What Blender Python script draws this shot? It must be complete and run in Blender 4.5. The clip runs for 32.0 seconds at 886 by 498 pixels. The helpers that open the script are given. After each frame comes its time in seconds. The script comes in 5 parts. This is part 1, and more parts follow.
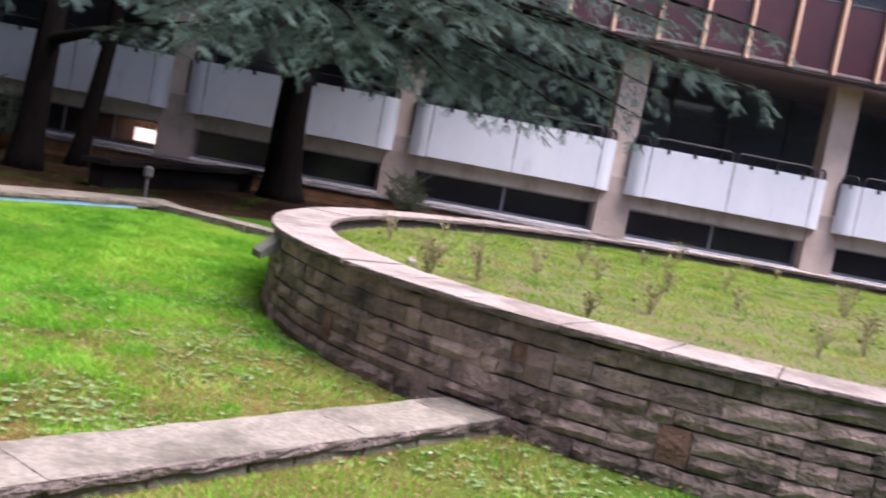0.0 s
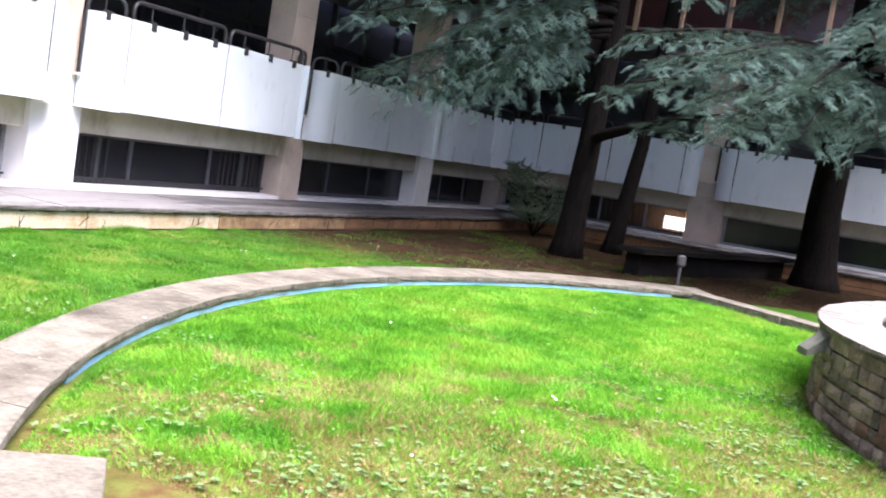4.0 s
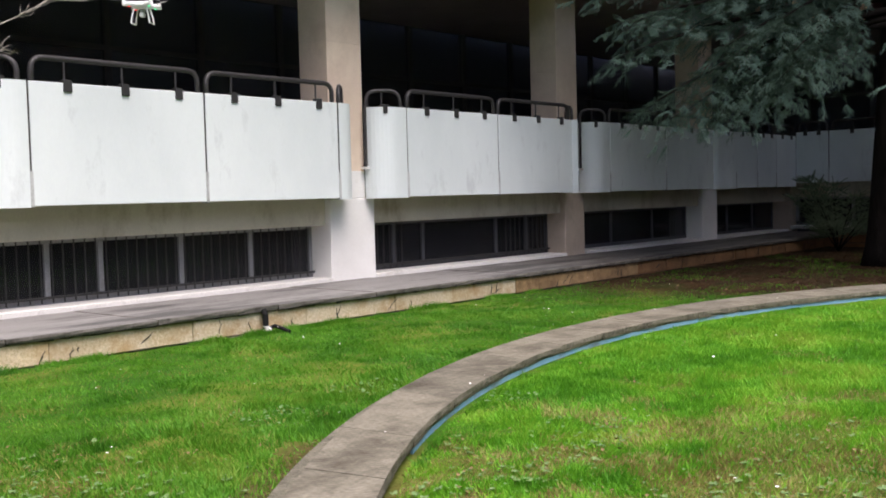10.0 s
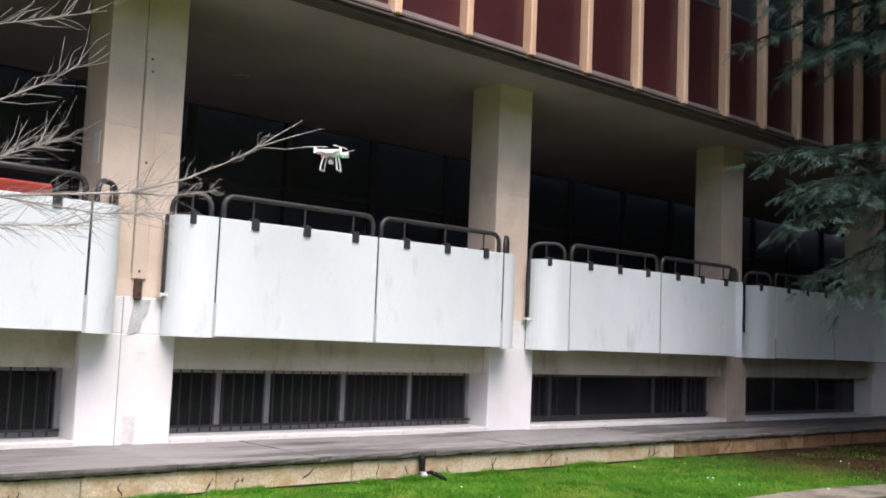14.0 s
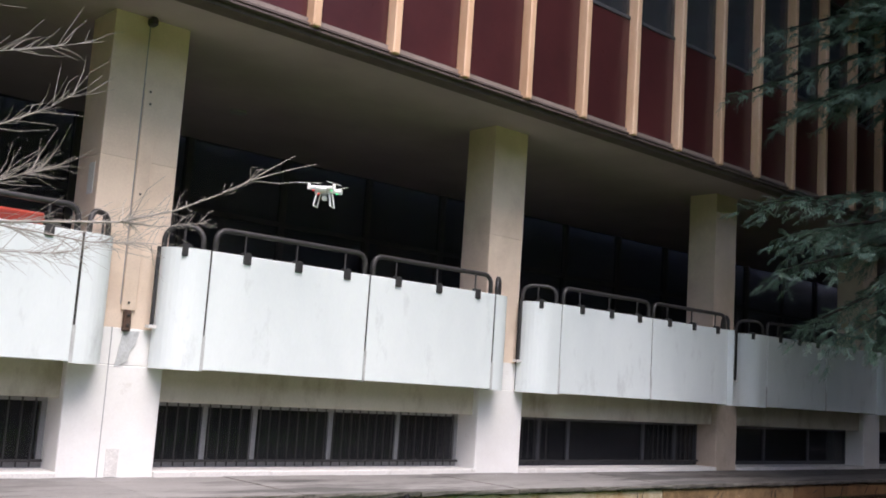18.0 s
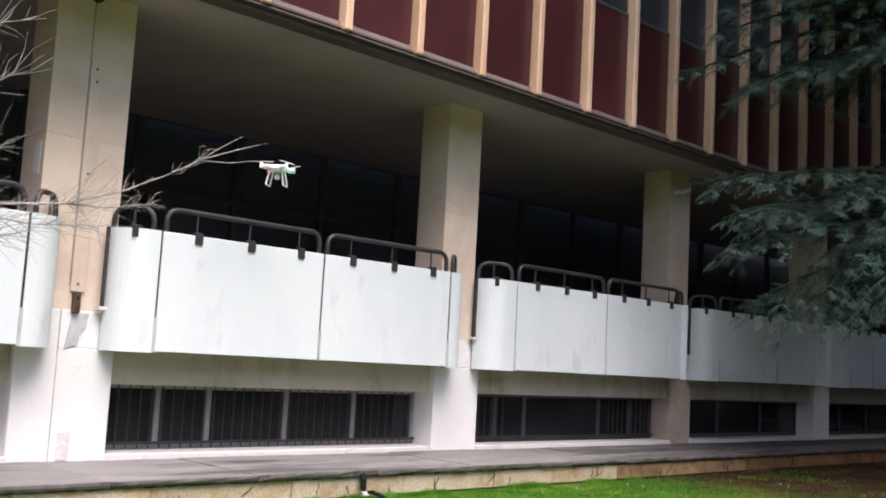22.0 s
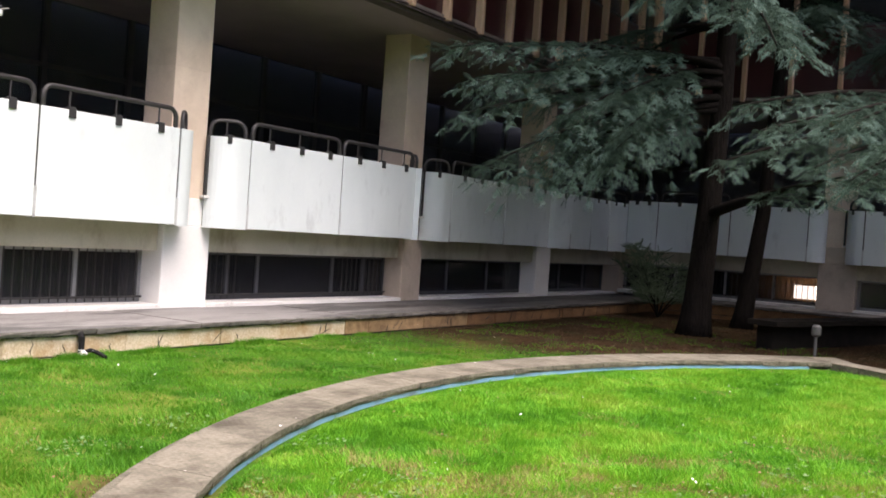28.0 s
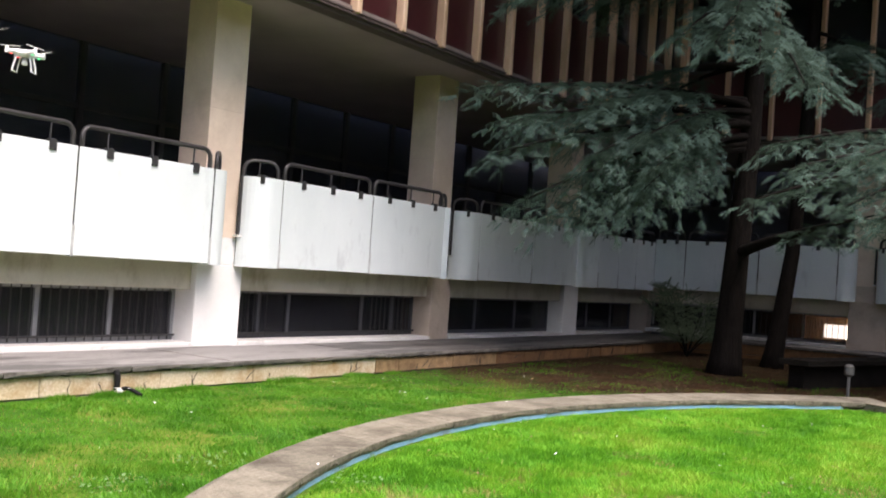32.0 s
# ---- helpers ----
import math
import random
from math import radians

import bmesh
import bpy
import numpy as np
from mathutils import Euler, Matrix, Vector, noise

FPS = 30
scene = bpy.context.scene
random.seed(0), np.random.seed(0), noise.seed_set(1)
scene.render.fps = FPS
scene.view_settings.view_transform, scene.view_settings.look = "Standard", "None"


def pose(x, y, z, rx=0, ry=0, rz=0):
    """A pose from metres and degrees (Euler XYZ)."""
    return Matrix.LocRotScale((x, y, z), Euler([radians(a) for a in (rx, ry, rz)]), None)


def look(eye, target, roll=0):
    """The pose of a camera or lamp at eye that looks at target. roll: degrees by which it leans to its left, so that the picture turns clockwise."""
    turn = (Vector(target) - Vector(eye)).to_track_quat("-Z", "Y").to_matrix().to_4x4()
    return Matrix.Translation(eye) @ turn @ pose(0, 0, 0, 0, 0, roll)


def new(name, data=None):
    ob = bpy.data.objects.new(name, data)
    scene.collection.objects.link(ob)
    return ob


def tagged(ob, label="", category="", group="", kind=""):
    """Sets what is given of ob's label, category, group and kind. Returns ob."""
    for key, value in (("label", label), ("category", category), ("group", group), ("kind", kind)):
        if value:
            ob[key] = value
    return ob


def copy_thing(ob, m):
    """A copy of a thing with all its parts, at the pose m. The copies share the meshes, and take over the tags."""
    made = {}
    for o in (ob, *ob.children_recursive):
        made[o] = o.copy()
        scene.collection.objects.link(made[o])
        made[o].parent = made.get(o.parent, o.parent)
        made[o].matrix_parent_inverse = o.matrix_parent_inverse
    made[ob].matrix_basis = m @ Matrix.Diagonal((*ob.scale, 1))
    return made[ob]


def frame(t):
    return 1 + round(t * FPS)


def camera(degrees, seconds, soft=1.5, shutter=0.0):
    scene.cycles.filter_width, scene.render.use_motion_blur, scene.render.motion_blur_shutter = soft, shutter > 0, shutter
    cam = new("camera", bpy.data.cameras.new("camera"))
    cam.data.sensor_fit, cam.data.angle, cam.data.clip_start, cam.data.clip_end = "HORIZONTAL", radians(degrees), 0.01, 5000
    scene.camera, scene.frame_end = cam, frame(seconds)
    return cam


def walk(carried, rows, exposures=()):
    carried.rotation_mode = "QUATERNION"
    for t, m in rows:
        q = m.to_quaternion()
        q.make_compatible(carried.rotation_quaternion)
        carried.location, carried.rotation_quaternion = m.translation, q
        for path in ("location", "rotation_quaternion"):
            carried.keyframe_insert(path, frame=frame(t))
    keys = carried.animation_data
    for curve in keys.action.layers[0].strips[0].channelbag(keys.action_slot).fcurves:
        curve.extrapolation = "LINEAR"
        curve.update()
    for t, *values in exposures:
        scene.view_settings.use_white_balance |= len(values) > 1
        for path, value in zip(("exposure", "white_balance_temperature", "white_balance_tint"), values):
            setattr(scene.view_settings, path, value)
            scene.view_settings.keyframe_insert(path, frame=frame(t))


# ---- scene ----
cam = camera(47.1, 32.0, soft=1.8, shutter=0.3)
# seconds, eye, target, roll
PATH = [
    (0, (0.222, -0.324, 1.332), (5.187, -0.737, 0.909), 10.60),
    (0.5, (0.175, -0.258, 1.340), (5.147, 0.031, 0.897), 11.89),
    (1, (0.139, -0.256, 1.339), (5.040, 0.593, 0.823), 11.32),
    (1.5, (0.166, -0.249, 1.337), (4.968, 1.081, 0.917), 11.13),
    (2, (0.150, -0.266, 1.340), (4.970, 1.010, 0.967), 10.78),
    (2.5, (0.127, -0.278, 1.340), (4.907, 1.140, 0.977), 10.36),
    (4.5, (0.071, 0.012, 1.400), (4.486, 2.315, 0.950), 7.85),
    (5, (0.142, 0.220, 1.260), (4.307, 2.957, 0.857), 6.03),
    (5.5, (0.033, 0.186, 1.291), (3.708, 3.554, 0.903), 4.43),
    (6, (0.033, 0.226, 1.293), (3.796, 3.488, 0.841), 2.55),
    (6.5, (0.044, 0.214, 1.293), (3.541, 3.756, 0.815), 2.12),
    (7, (0.016, 0.151, 1.308), (3.371, 3.841, 0.945), 2.13),
    (7.5, (-0.007, 0.052, 1.317), (3.489, 3.620, 1.107), 0.80),
    (8, (0.036, 0.107, 1.297), (3.687, 3.516, 1.074), 0.28),
    (8.5, (0.034, 0.063, 1.295), (3.614, 3.541, 0.999), -1.28),
    (9, (0.036, 0.051, 1.296), (3.758, 3.361, 0.872), -0.64),
    (9.5, (0.055, 0.038, 1.296), (3.724, 3.426, 1.056), -1.47),
    (10, (0.055, -0.003, 1.302), (3.860, 3.231, 1.036), -1.43),
    (10.5, (0.055, 0.008, 1.315), (3.841, 3.263, 1.042), 0.06),
    (11, (0.030, 0.037, 1.309), (4.027, 3.029, 1.052), 1.49),
    (11.5, (0.042, 0.171, 1.215), (3.952, 3.287, 1.255), 0.40),
    (12, (0.007, 0.140, 1.249), (3.741, 3.455, 1.513), 0.66),
    (12.5, (-0.042, 0.103, 1.262), (3.443, 3.672, 1.601), 2.06),
    (13, (-0.039, 0.098, 1.351), (3.390, 3.719, 1.712), 2.61),
    (13.5, (-0.074, 0.129, 1.276), (3.302, 3.789, 1.732), 2.29),
    (14, (-0.128, 0.128, 1.344), (3.174, 3.857, 1.792), 2.42),
    (14.5, (-0.131, 0.092, 1.243), (3.181, 3.803, 1.749), 1.91),
    (15, (-0.093, 0.183, 1.325), (3.177, 3.920, 1.913), 3.23),
    (15.5, (-0.131, 0.126, 1.349), (3.142, 3.863, 1.914), 3.66),
    (17.5, (-0.095, 0.121, 1.287), (3.187, 3.845, 1.885), 3.49),
    (18, (-0.097, 0.097, 1.321), (3.196, 3.802, 1.974), 3.89),
    (18.5, (-0.101, 0.127, 1.412), (3.281, 3.772, 1.934), 4.28),
    (19, (-0.082, 0.133, 1.351), (3.364, 3.710, 1.923), 3.81),
    (19.5, (-0.067, 0.130, 1.349), (3.402, 3.694, 1.867), 3.63),
    (20, (-0.057, 0.141, 1.241), (3.306, 3.796, 1.818), 2.49),
    (20.5, (-0.063, 0.160, 1.272), (3.180, 3.927, 1.810), 1.91),
    (21, (-0.069, 0.111, 1.335), (3.171, 3.880, 1.882), 1.90),
    (21.5, (-0.054, 0.115, 1.351), (3.325, 3.754, 1.934), 2.80),
    (22, (-0.053, 0.095, 1.348), (3.405, 3.665, 1.898), 3.21),
    (22.5, (-0.046, 0.184, 1.386), (3.606, 3.557, 1.922), 2.93),
    (23, (-0.019, 0.157, 1.431), (3.804, 3.329, 2.001), 2.49),
    (23.5, (-0.000, 0.113, 1.374), (3.927, 3.144, 1.994), 2.37),
    (24, (-0.000, 0.118, 1.359), (4.021, 3.022, 1.987), 2.28),
    (24.5, (0.006, 0.085, 1.405), (4.056, 2.979, 1.874), 2.60),
    (26.5, (-0.009, -0.205, 1.387), (4.176, 2.524, 1.567), 3.75),
    (27, (0.001, -0.233, 1.405), (4.201, 2.481, 1.403), 4.68),
    (27.5, (0.036, -0.205, 1.396), (4.310, 2.390, 1.325), 4.56),
    (28, (0.016, -0.196, 1.392), (4.270, 2.431, 1.323), 4.01),
    (28.5, (0.013, -0.219, 1.379), (4.322, 2.316, 1.280), 4.19),
    (29, (0.002, -0.215, 1.394), (4.377, 2.203, 1.273), 4.06),
    (29.5, (0.012, -0.198, 1.368), (4.425, 2.149, 1.237), 4.42),
    (30, (0.015, -0.158, 1.358), (4.336, 2.352, 1.179), 4.01),
    (30.5, (0.006, -0.171, 1.360), (4.250, 2.459, 1.101), 4.42),
    (31, (-0.015, -0.154, 1.386), (4.178, 2.558, 1.123), 4.66),
    (31.5, (-0.033, -0.143, 1.377), (4.104, 2.663, 1.286), 4.78),
    (32, (-0.082, -0.158, 1.390), (4.102, 2.577, 1.502), 4.01),
]
# seconds, stops, kelvin, tint
EXPOSURES = [(0, 1.96, 6400, 33), (1.0, 2.41, 6400, 35), (2.0, 2.78, 6250, 34), (2.5, 2.83, 6250, 32), (4.5, 2.45, 6200, 22), (5.0, 2.22, 6200, 20), (6, 1.30, 6750, 19), (9, 1.25, 6750, 15), (11, 1.36, 6650, 20), (15, 1.43, 6550, 19), (20, 1.36, 6600, 19), (24, 1.62, 6750, 21), (28, 1.80, 7000, 20), (32, 1.82, 6950, 19)]
walk(cam, [(t, look(eye, target, roll)) for t, eye, target, roll in PATH], EXPOSURES)

# ---- light: an overcast winter sky over an open courtyard ----
SKY_STRENGTH, SUN_STRENGTH = 0.09, 2.4
world = bpy.data.worlds.new("world")
scene.world = world
world.use_nodes = True
wn = world.node_tree
wn.nodes.clear()
sky = wn.nodes.new("ShaderNodeTexSky")
sky.sky_type, sky.sun_disc = "NISHITA", False
sky.sun_elevation, sky.sun_rotation = radians(64.8), radians(202)
sky.air_density, sky.dust_density, sky.ozone_density = 1.0, 2.5, 1.0
back = wn.nodes.new("ShaderNodeBackground")
back.inputs["Strength"].default_value = SKY_STRENGTH
wout = wn.nodes.new("ShaderNodeOutputWorld")
wn.links.new(sky.outputs[0], back.inputs[0])
wn.links.new(back.outputs[0], wout.inputs[0])
sun_data = bpy.data.lights.new("sun", "SUN")
sun_data.energy, sun_data.angle, sun_data.color = SUN_STRENGTH, radians(48), (1.0, 0.985, 0.96)
sun = new("sun", sun_data)
sun.matrix_world = look((-4.0, -9.8, 22.5), (0, 0, 0))


# ---- materials ----
def surf(name, c1, c2, scale=4.0, rough=0.7, bump=0.2, fine=60.0, metal=0.0, stretch=(1, 1, 1), dark=None, dark_scale=1.0,
         dark_cut=(0.55, 0.75), vary=0.0, spec=0.5, trans=0.0, bump_dist=0.01, grainy=0.35):
    """A rough two-scale surface: c1 and c2 mixed by large noise, a fine grain, an optional stain colour, a change from piece to piece."""
    m = bpy.data.materials.new(name)
    m.use_nodes = True
    nt = m.node_tree
    nd, ln = nt.nodes, nt.links
    bsdf = nd["Principled BSDF"]
    geo = nd.new("ShaderNodeNewGeometry")
    mp = nd.new("ShaderNodeMapping")
    mp.inputs["Scale"].default_value = stretch
    ln.new(geo.outputs["Position"], mp.inputs[0])

    def noise_at(s, detail=5.0, rough_=0.6):
        n = nd.new("ShaderNodeTexNoise")
        n.inputs["Scale"].default_value, n.inputs["Detail"].default_value, n.inputs["Roughness"].default_value = s, detail, rough_
        ln.new(mp.outputs[0], n.inputs["Vector"])
        return n.outputs["Fac"]

    def ramp(fac, lo, hi):
        r = nd.new("ShaderNodeMapRange")
        r.inputs["From Min"].default_value, r.inputs["From Max"].default_value = lo, hi
        ln.new(fac, r.inputs["Value"])
        return r.outputs[0]

    def mix(fac, a, b, mode="MIX"):
        x = nd.new("ShaderNodeMix")
        x.data_type, x.blend_type = "RGBA", mode
        for sock, v in ((0, fac), (6, a), (7, b)):
            if hasattr(v, "is_linked"):
                ln.new(v, x.inputs[sock])
            else:
                x.inputs[sock].default_value = v if sock == 0 else (*v, 1)
        return x.outputs[2]

    col = mix(ramp(noise_at(scale), 0.35, 0.65), c1, c2)
    grain = noise_at(fine, 3.0)
    col = mix(grainy, col, mix(ramp(grain, 0.3, 0.7), tuple(v * 0.6 for v in c1), tuple(min(1, v * 1.25) for v in c2)))
    if dark:
        col = mix(ramp(noise_at(dark_scale, 6.0, 0.7), *dark_cut), col, dark)
    if vary:
        info = nd.new("ShaderNodeObjectInfo")
        hsv = nd.new("ShaderNodeHueSaturation")
        r = nd.new("ShaderNodeMapRange")
        r.inputs["To Min"].default_value, r.inputs["To Max"].default_value = 1 - vary, 1 + vary
        ln.new(info.outputs["Random"], r.inputs["Value"])
        ln.new(r.outputs[0], hsv.inputs["Value"])
        ln.new(col, hsv.inputs["Color"])
        col = hsv.outputs[0]
    ln.new(col, bsdf.inputs["Base Color"])
    bsdf.inputs["Metallic"].default_value = metal
    bsdf.inputs["Specular IOR Level"].default_value = spec
    rr = nd.new("ShaderNodeMapRange")
    rr.inputs["To Min"].default_value, rr.inputs["To Max"].default_value = max(0.02, rough - 0.1), min(1, rough + 0.1)
    ln.new(grain, rr.inputs["Value"])
    ln.new(rr.outputs[0], bsdf.inputs["Roughness"])
    if bump:
        b = nd.new("ShaderNodeBump")
        b.inputs["Strength"].default_value, b.inputs["Distance"].default_value = bump, bump_dist
        ln.new(grain, b.inputs["Height"])
        ln.new(b.outputs[0], bsdf.inputs["Normal"])
    if trans:
        t = nd.new("ShaderNodeBsdfTranslucent")
        ln.new(col, t.inputs["Color"])
        ms = nd.new("ShaderNodeMixShader")
        ms.inputs[0].default_value = trans
        ln.new(bsdf.outputs[0], ms.inputs[1])
        ln.new(t.outputs[0], ms.inputs[2])
        ln.new(ms.outputs[0], nd["Material Output"].inputs["Surface"])
    return m


def glow(name, colour, strength):
    m = bpy.data.materials.new(name)
    m.use_nodes = True
    b = m.node_tree.nodes["Principled BSDF"]
    b.inputs["Base Color"].default_value = (*colour, 1)
    b.inputs["Emission Color"].default_value = (*colour, 1)
    b.inputs["Emission Strength"].default_value = strength
    return m


def glass(name, tint, rough=0.03, spec=0.25, ior=1.45):
    m = bpy.data.materials.new(name)
    m.use_nodes = True
    b = m.node_tree.nodes["Principled BSDF"]
    b.inputs["Base Color"].default_value = (*tint, 1)
    b.inputs["Roughness"].default_value = rough
    b.inputs["Transmission Weight"].default_value = 0.9
    b.inputs["IOR"].default_value = ior
    b.inputs["Specular IOR Level"].default_value = spec
    return m


PAINT = surf("white_painted_concrete", (0.69, 0.74, 0.742), (0.76, 0.805, 0.802), 1.3, 0.55, 0.08, 45, stretch=(1, 1, 0.4),
             dark=(0.47, 0.495, 0.50), dark_scale=2.4, dark_cut=(0.58, 0.82), grainy=0.04)
STONE = surf("pale_stone_cladding", (0.635, 0.498, 0.385), (0.755, 0.612, 0.488), 1.4, 0.6, 0.1, 50, dark=(0.56, 0.43, 0.33), dark_scale=1.3,
             dark_cut=(0.52, 0.78), vary=0.09, grainy=0.12)
TANPIER = surf("tan_stone_pier", (0.44, 0.355, 0.28), (0.565, 0.465, 0.375), 1.8, 0.65, 0.1, 50, dark=(0.32, 0.26, 0.20), dark_scale=2.0, dark_cut=(0.52, 0.78), vary=0.08, grainy=0.12)
SEALANT = surf("grey_joint_sealant", (0.42, 0.43, 0.42), (0.56, 0.57, 0.57), 6, 0.8, 0.2, 60, dark=(0.2, 0.2, 0.19), dark_scale=4)
PIER = surf("whitewashed_pier", (0.79, 0.77, 0.74), (0.85, 0.835, 0.81), 1.8, 0.6, 0.1, 50, dark=(0.55, 0.50, 0.44), dark_scale=2.4, dark_cut=(0.62, 0.8), grainy=0.07)
BEAM = surf("stained_beam", (0.54, 0.485, 0.38), (0.64, 0.585, 0.475), 1.5, 0.7, 0.1, 50, dark=(0.30, 0.24, 0.15), dark_scale=1.6, dark_cut=(0.5, 0.75), stretch=(1, 1, 0.5), grainy=0.12)
SOFFIT = surf("painted_soffit", (0.37, 0.292, 0.316), (0.45, 0.362, 0.388), 0.8, 0.7, 0.05, 40, grainy=0.07)
RAIL = surf("dark_painted_steel", (0.035, 0.033, 0.035), (0.06, 0.055, 0.055), 6, 0.45, 0.1, 90, metal=0.2)
BRACKET = surf("dark_bracket_steel", (0.02, 0.02, 0.022), (0.035, 0.033, 0.033), 8, 0.6, 0.1, 90)
RUSTED = surf("rusted_steel", (0.055, 0.032, 0.024), (0.10, 0.055, 0.035), 12, 0.8, 0.3, 90)
JOINT = surf("dark_joint", (0.02, 0.02, 0.02), (0.04, 0.035, 0.03), 5, 0.9, 0.1)
SPANDREL = surf("oxblood_spandrel_panel", (0.048, 0.0115, 0.013), (0.068, 0.0165, 0.018), 1.5, 0.32, 0.03, 30, dark=(0.042, 0.010, 0.012), dark_scale=0.7, vary=0.14, grainy=0.07)
RAILTAN = surf("greyed_bottom_rail", (0.21, 0.165, 0.145), (0.28, 0.225, 0.20), 4, 0.5, 0.1, 60)
BROWNLIP = surf("brown_drip_lip", (0.07, 0.05, 0.045), (0.12, 0.09, 0.08), 6, 0.6, 0.1, 60)
MULLION = surf("tan_anodised_mullion", (0.66, 0.40, 0.245), (0.80, 0.545, 0.37), 3.0, 0.45, 0.05, 60, metal=0.15, stretch=(1, 1, 0.3), vary=0.1, grainy=0.07)
FRAME = surf("grey_window_frame", (0.20, 0.20, 0.205), (0.29, 0.29, 0.30), 5, 0.5, 0.05, 70)
DARKFRAME = surf("dark_window_frame", (0.045, 0.046, 0.055), (0.07, 0.07, 0.08), 5, 0.5, 0.05, 70)
BASEGLASS = glass("dark_basement_glass", (0.20, 0.20, 0.22), 0.08, 0.3, 1.3)
GLASS = glass("window_glass", (0.50, 0.53, 0.58), 0.04, 0.4, 1.33)
UPGLASS = glass("upper_window_glass", (0.30, 0.32, 0.36), 0.03, 0.3, 1.2)
ROOM = surf("dim_room_wall", (0.14, 0.145, 0.175), (0.20, 0.205, 0.24), 2, 0.85, 0.05)
# ROOM darkened: the upper rooms' want of light is put into the colour
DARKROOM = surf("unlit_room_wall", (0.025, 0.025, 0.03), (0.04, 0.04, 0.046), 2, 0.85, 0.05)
OCHREROOM = surf("ochre_room_wall", (0.30, 0.16, 0.06), (0.36, 0.2, 0.08), 2, 0.85, 0.05)
PAVING = surf("grey_paving", (0.165, 0.156, 0.15), (0.22, 0.208, 0.202), 2.4, 0.75, 0.25, 70, stretch=(0.32, 1.5, 1), dark=(0.0734, 0.0704, 0.0673), dark_scale=1.25, dark_cut=(0.47, 0.58), vary=0.06)
# PAVING darkened: mostly the cedars' shade put into the colour, with some damp
SHADEPAVING = surf("shaded_damp_paving", (0.104, 0.0952, 0.0884), (0.159, 0.147, 0.138), 2.4, 0.7, 0.25, 70, stretch=(0.32, 1.5, 1), dark=(0.0428, 0.0367, 0.0337), dark_scale=1.25, dark_cut=(0.5, 0.62), vary=0.06)
OCHRE = surf("ochre_rendered_stone", (0.50, 0.375, 0.21), (0.64, 0.55, 0.42), 2.6, 0.85, 0.6, 40, dark=(0.36, 0.215, 0.085), dark_scale=2.2, dark_cut=(0.47, 0.68), vary=0.16, grainy=0.45)
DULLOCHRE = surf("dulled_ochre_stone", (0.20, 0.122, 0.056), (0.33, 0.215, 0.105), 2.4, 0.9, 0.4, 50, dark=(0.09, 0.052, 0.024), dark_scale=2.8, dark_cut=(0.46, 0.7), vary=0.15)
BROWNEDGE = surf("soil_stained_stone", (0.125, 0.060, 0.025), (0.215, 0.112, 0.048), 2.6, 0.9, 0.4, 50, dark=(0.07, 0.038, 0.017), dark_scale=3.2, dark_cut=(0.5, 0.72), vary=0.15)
COURTWALL = surf("grey_court_wall", (0.22, 0.20, 0.19), (0.30, 0.28, 0.26), 0.5, 0.8, 0.1, 20)
SLABEDGE = surf("dark_slab_edge", (0.09, 0.08, 0.07), (0.17, 0.155, 0.14), 6, 0.9, 0.6, 50, dark=(0.04, 0.035, 0.03), dark_scale=5.0, dark_cut=(0.5, 0.7))
BEDSOIL = surf("mossy_bed_soil", (0.075, 0.085, 0.022), (0.13, 0.105, 0.05), 2.2, 0.9, 0.6, 30, dark=(0.05, 0.032, 0.018), dark_scale=3.0, dark_cut=(0.52, 0.68))
PLINTH = surf("dirty_plinth", (0.36, 0.30, 0.20), (0.50, 0.43, 0.31), 4, 0.85, 0.4, 50, dark=(0.16, 0.12, 0.07), dark_scale=4, dark_cut=(0.5, 0.7))
SILL = surf("white_stone_sill", (0.66, 0.64, 0.61), (0.76, 0.74, 0.71), 3, 0.6, 0.1, 60, dark=(0.4, 0.38, 0.35), dark_scale=3)
KERB = surf("weathered_kerb_stone", (0.120, 0.108, 0.080), (0.21, 0.19, 0.148), 5.5, 0.9, 0.8, 38, dark=(0.062, 0.052, 0.036), dark_scale=2.4, dark_cut=(0.46, 0.66), vary=0.12, grainy=0.5)
LOWCAP = surf("mottled_coping_stone", (0.145, 0.138, 0.105), (0.245, 0.228, 0.185), 5.0, 0.9, 0.8, 34, dark=(0.075, 0.068, 0.052), dark_scale=2.2, dark_cut=(0.46, 0.66), vary=0.10, grainy=0.5)
KERBSIDE = surf("mossy_kerb_side", (0.10, 0.095, 0.065), (0.19, 0.17, 0.13), 7.0, 0.9, 0.9, 34, dark=(0.05, 0.045, 0.03), dark_scale=5.0, dark_cut=(0.5, 0.7), bump_dist=0.03)
BLUE = surf("faded_blue_pool_paint", (0.13, 0.30, 0.46), (0.22, 0.40, 0.55), 4, 0.7, 0.1, 60, dark=(0.10, 0.13, 0.14), dark_scale=2.0, dark_cut=(0.5, 0.7))
TIESTONE = surf("pale_upright_stone", (0.165, 0.118, 0.100), (0.235, 0.175, 0.152), 9.0, 0.9, 0.6, 40, vary=0.2, bump_dist=0.015)
ROUGHSTONE = surf("rough_dark_stone", (0.132, 0.096, 0.081), (0.285, 0.216, 0.188), 6.0, 0.95, 0.9, 26, dark=(0.04, 0.035, 0.034), dark_scale=4.0, dark_cut=(0.48, 0.70), vary=0.40, bump_dist=0.03)
BROKENEDGE = surf("broken_stone_edge", (0.10, 0.08, 0.07), (0.20, 0.165, 0.145), 9.0, 0.9, 1.0, 34, dark=(0.04, 0.035, 0.03), dark_scale=6.0, dark_cut=(0.5, 0.7), vary=0.2, bump_dist=0.03)
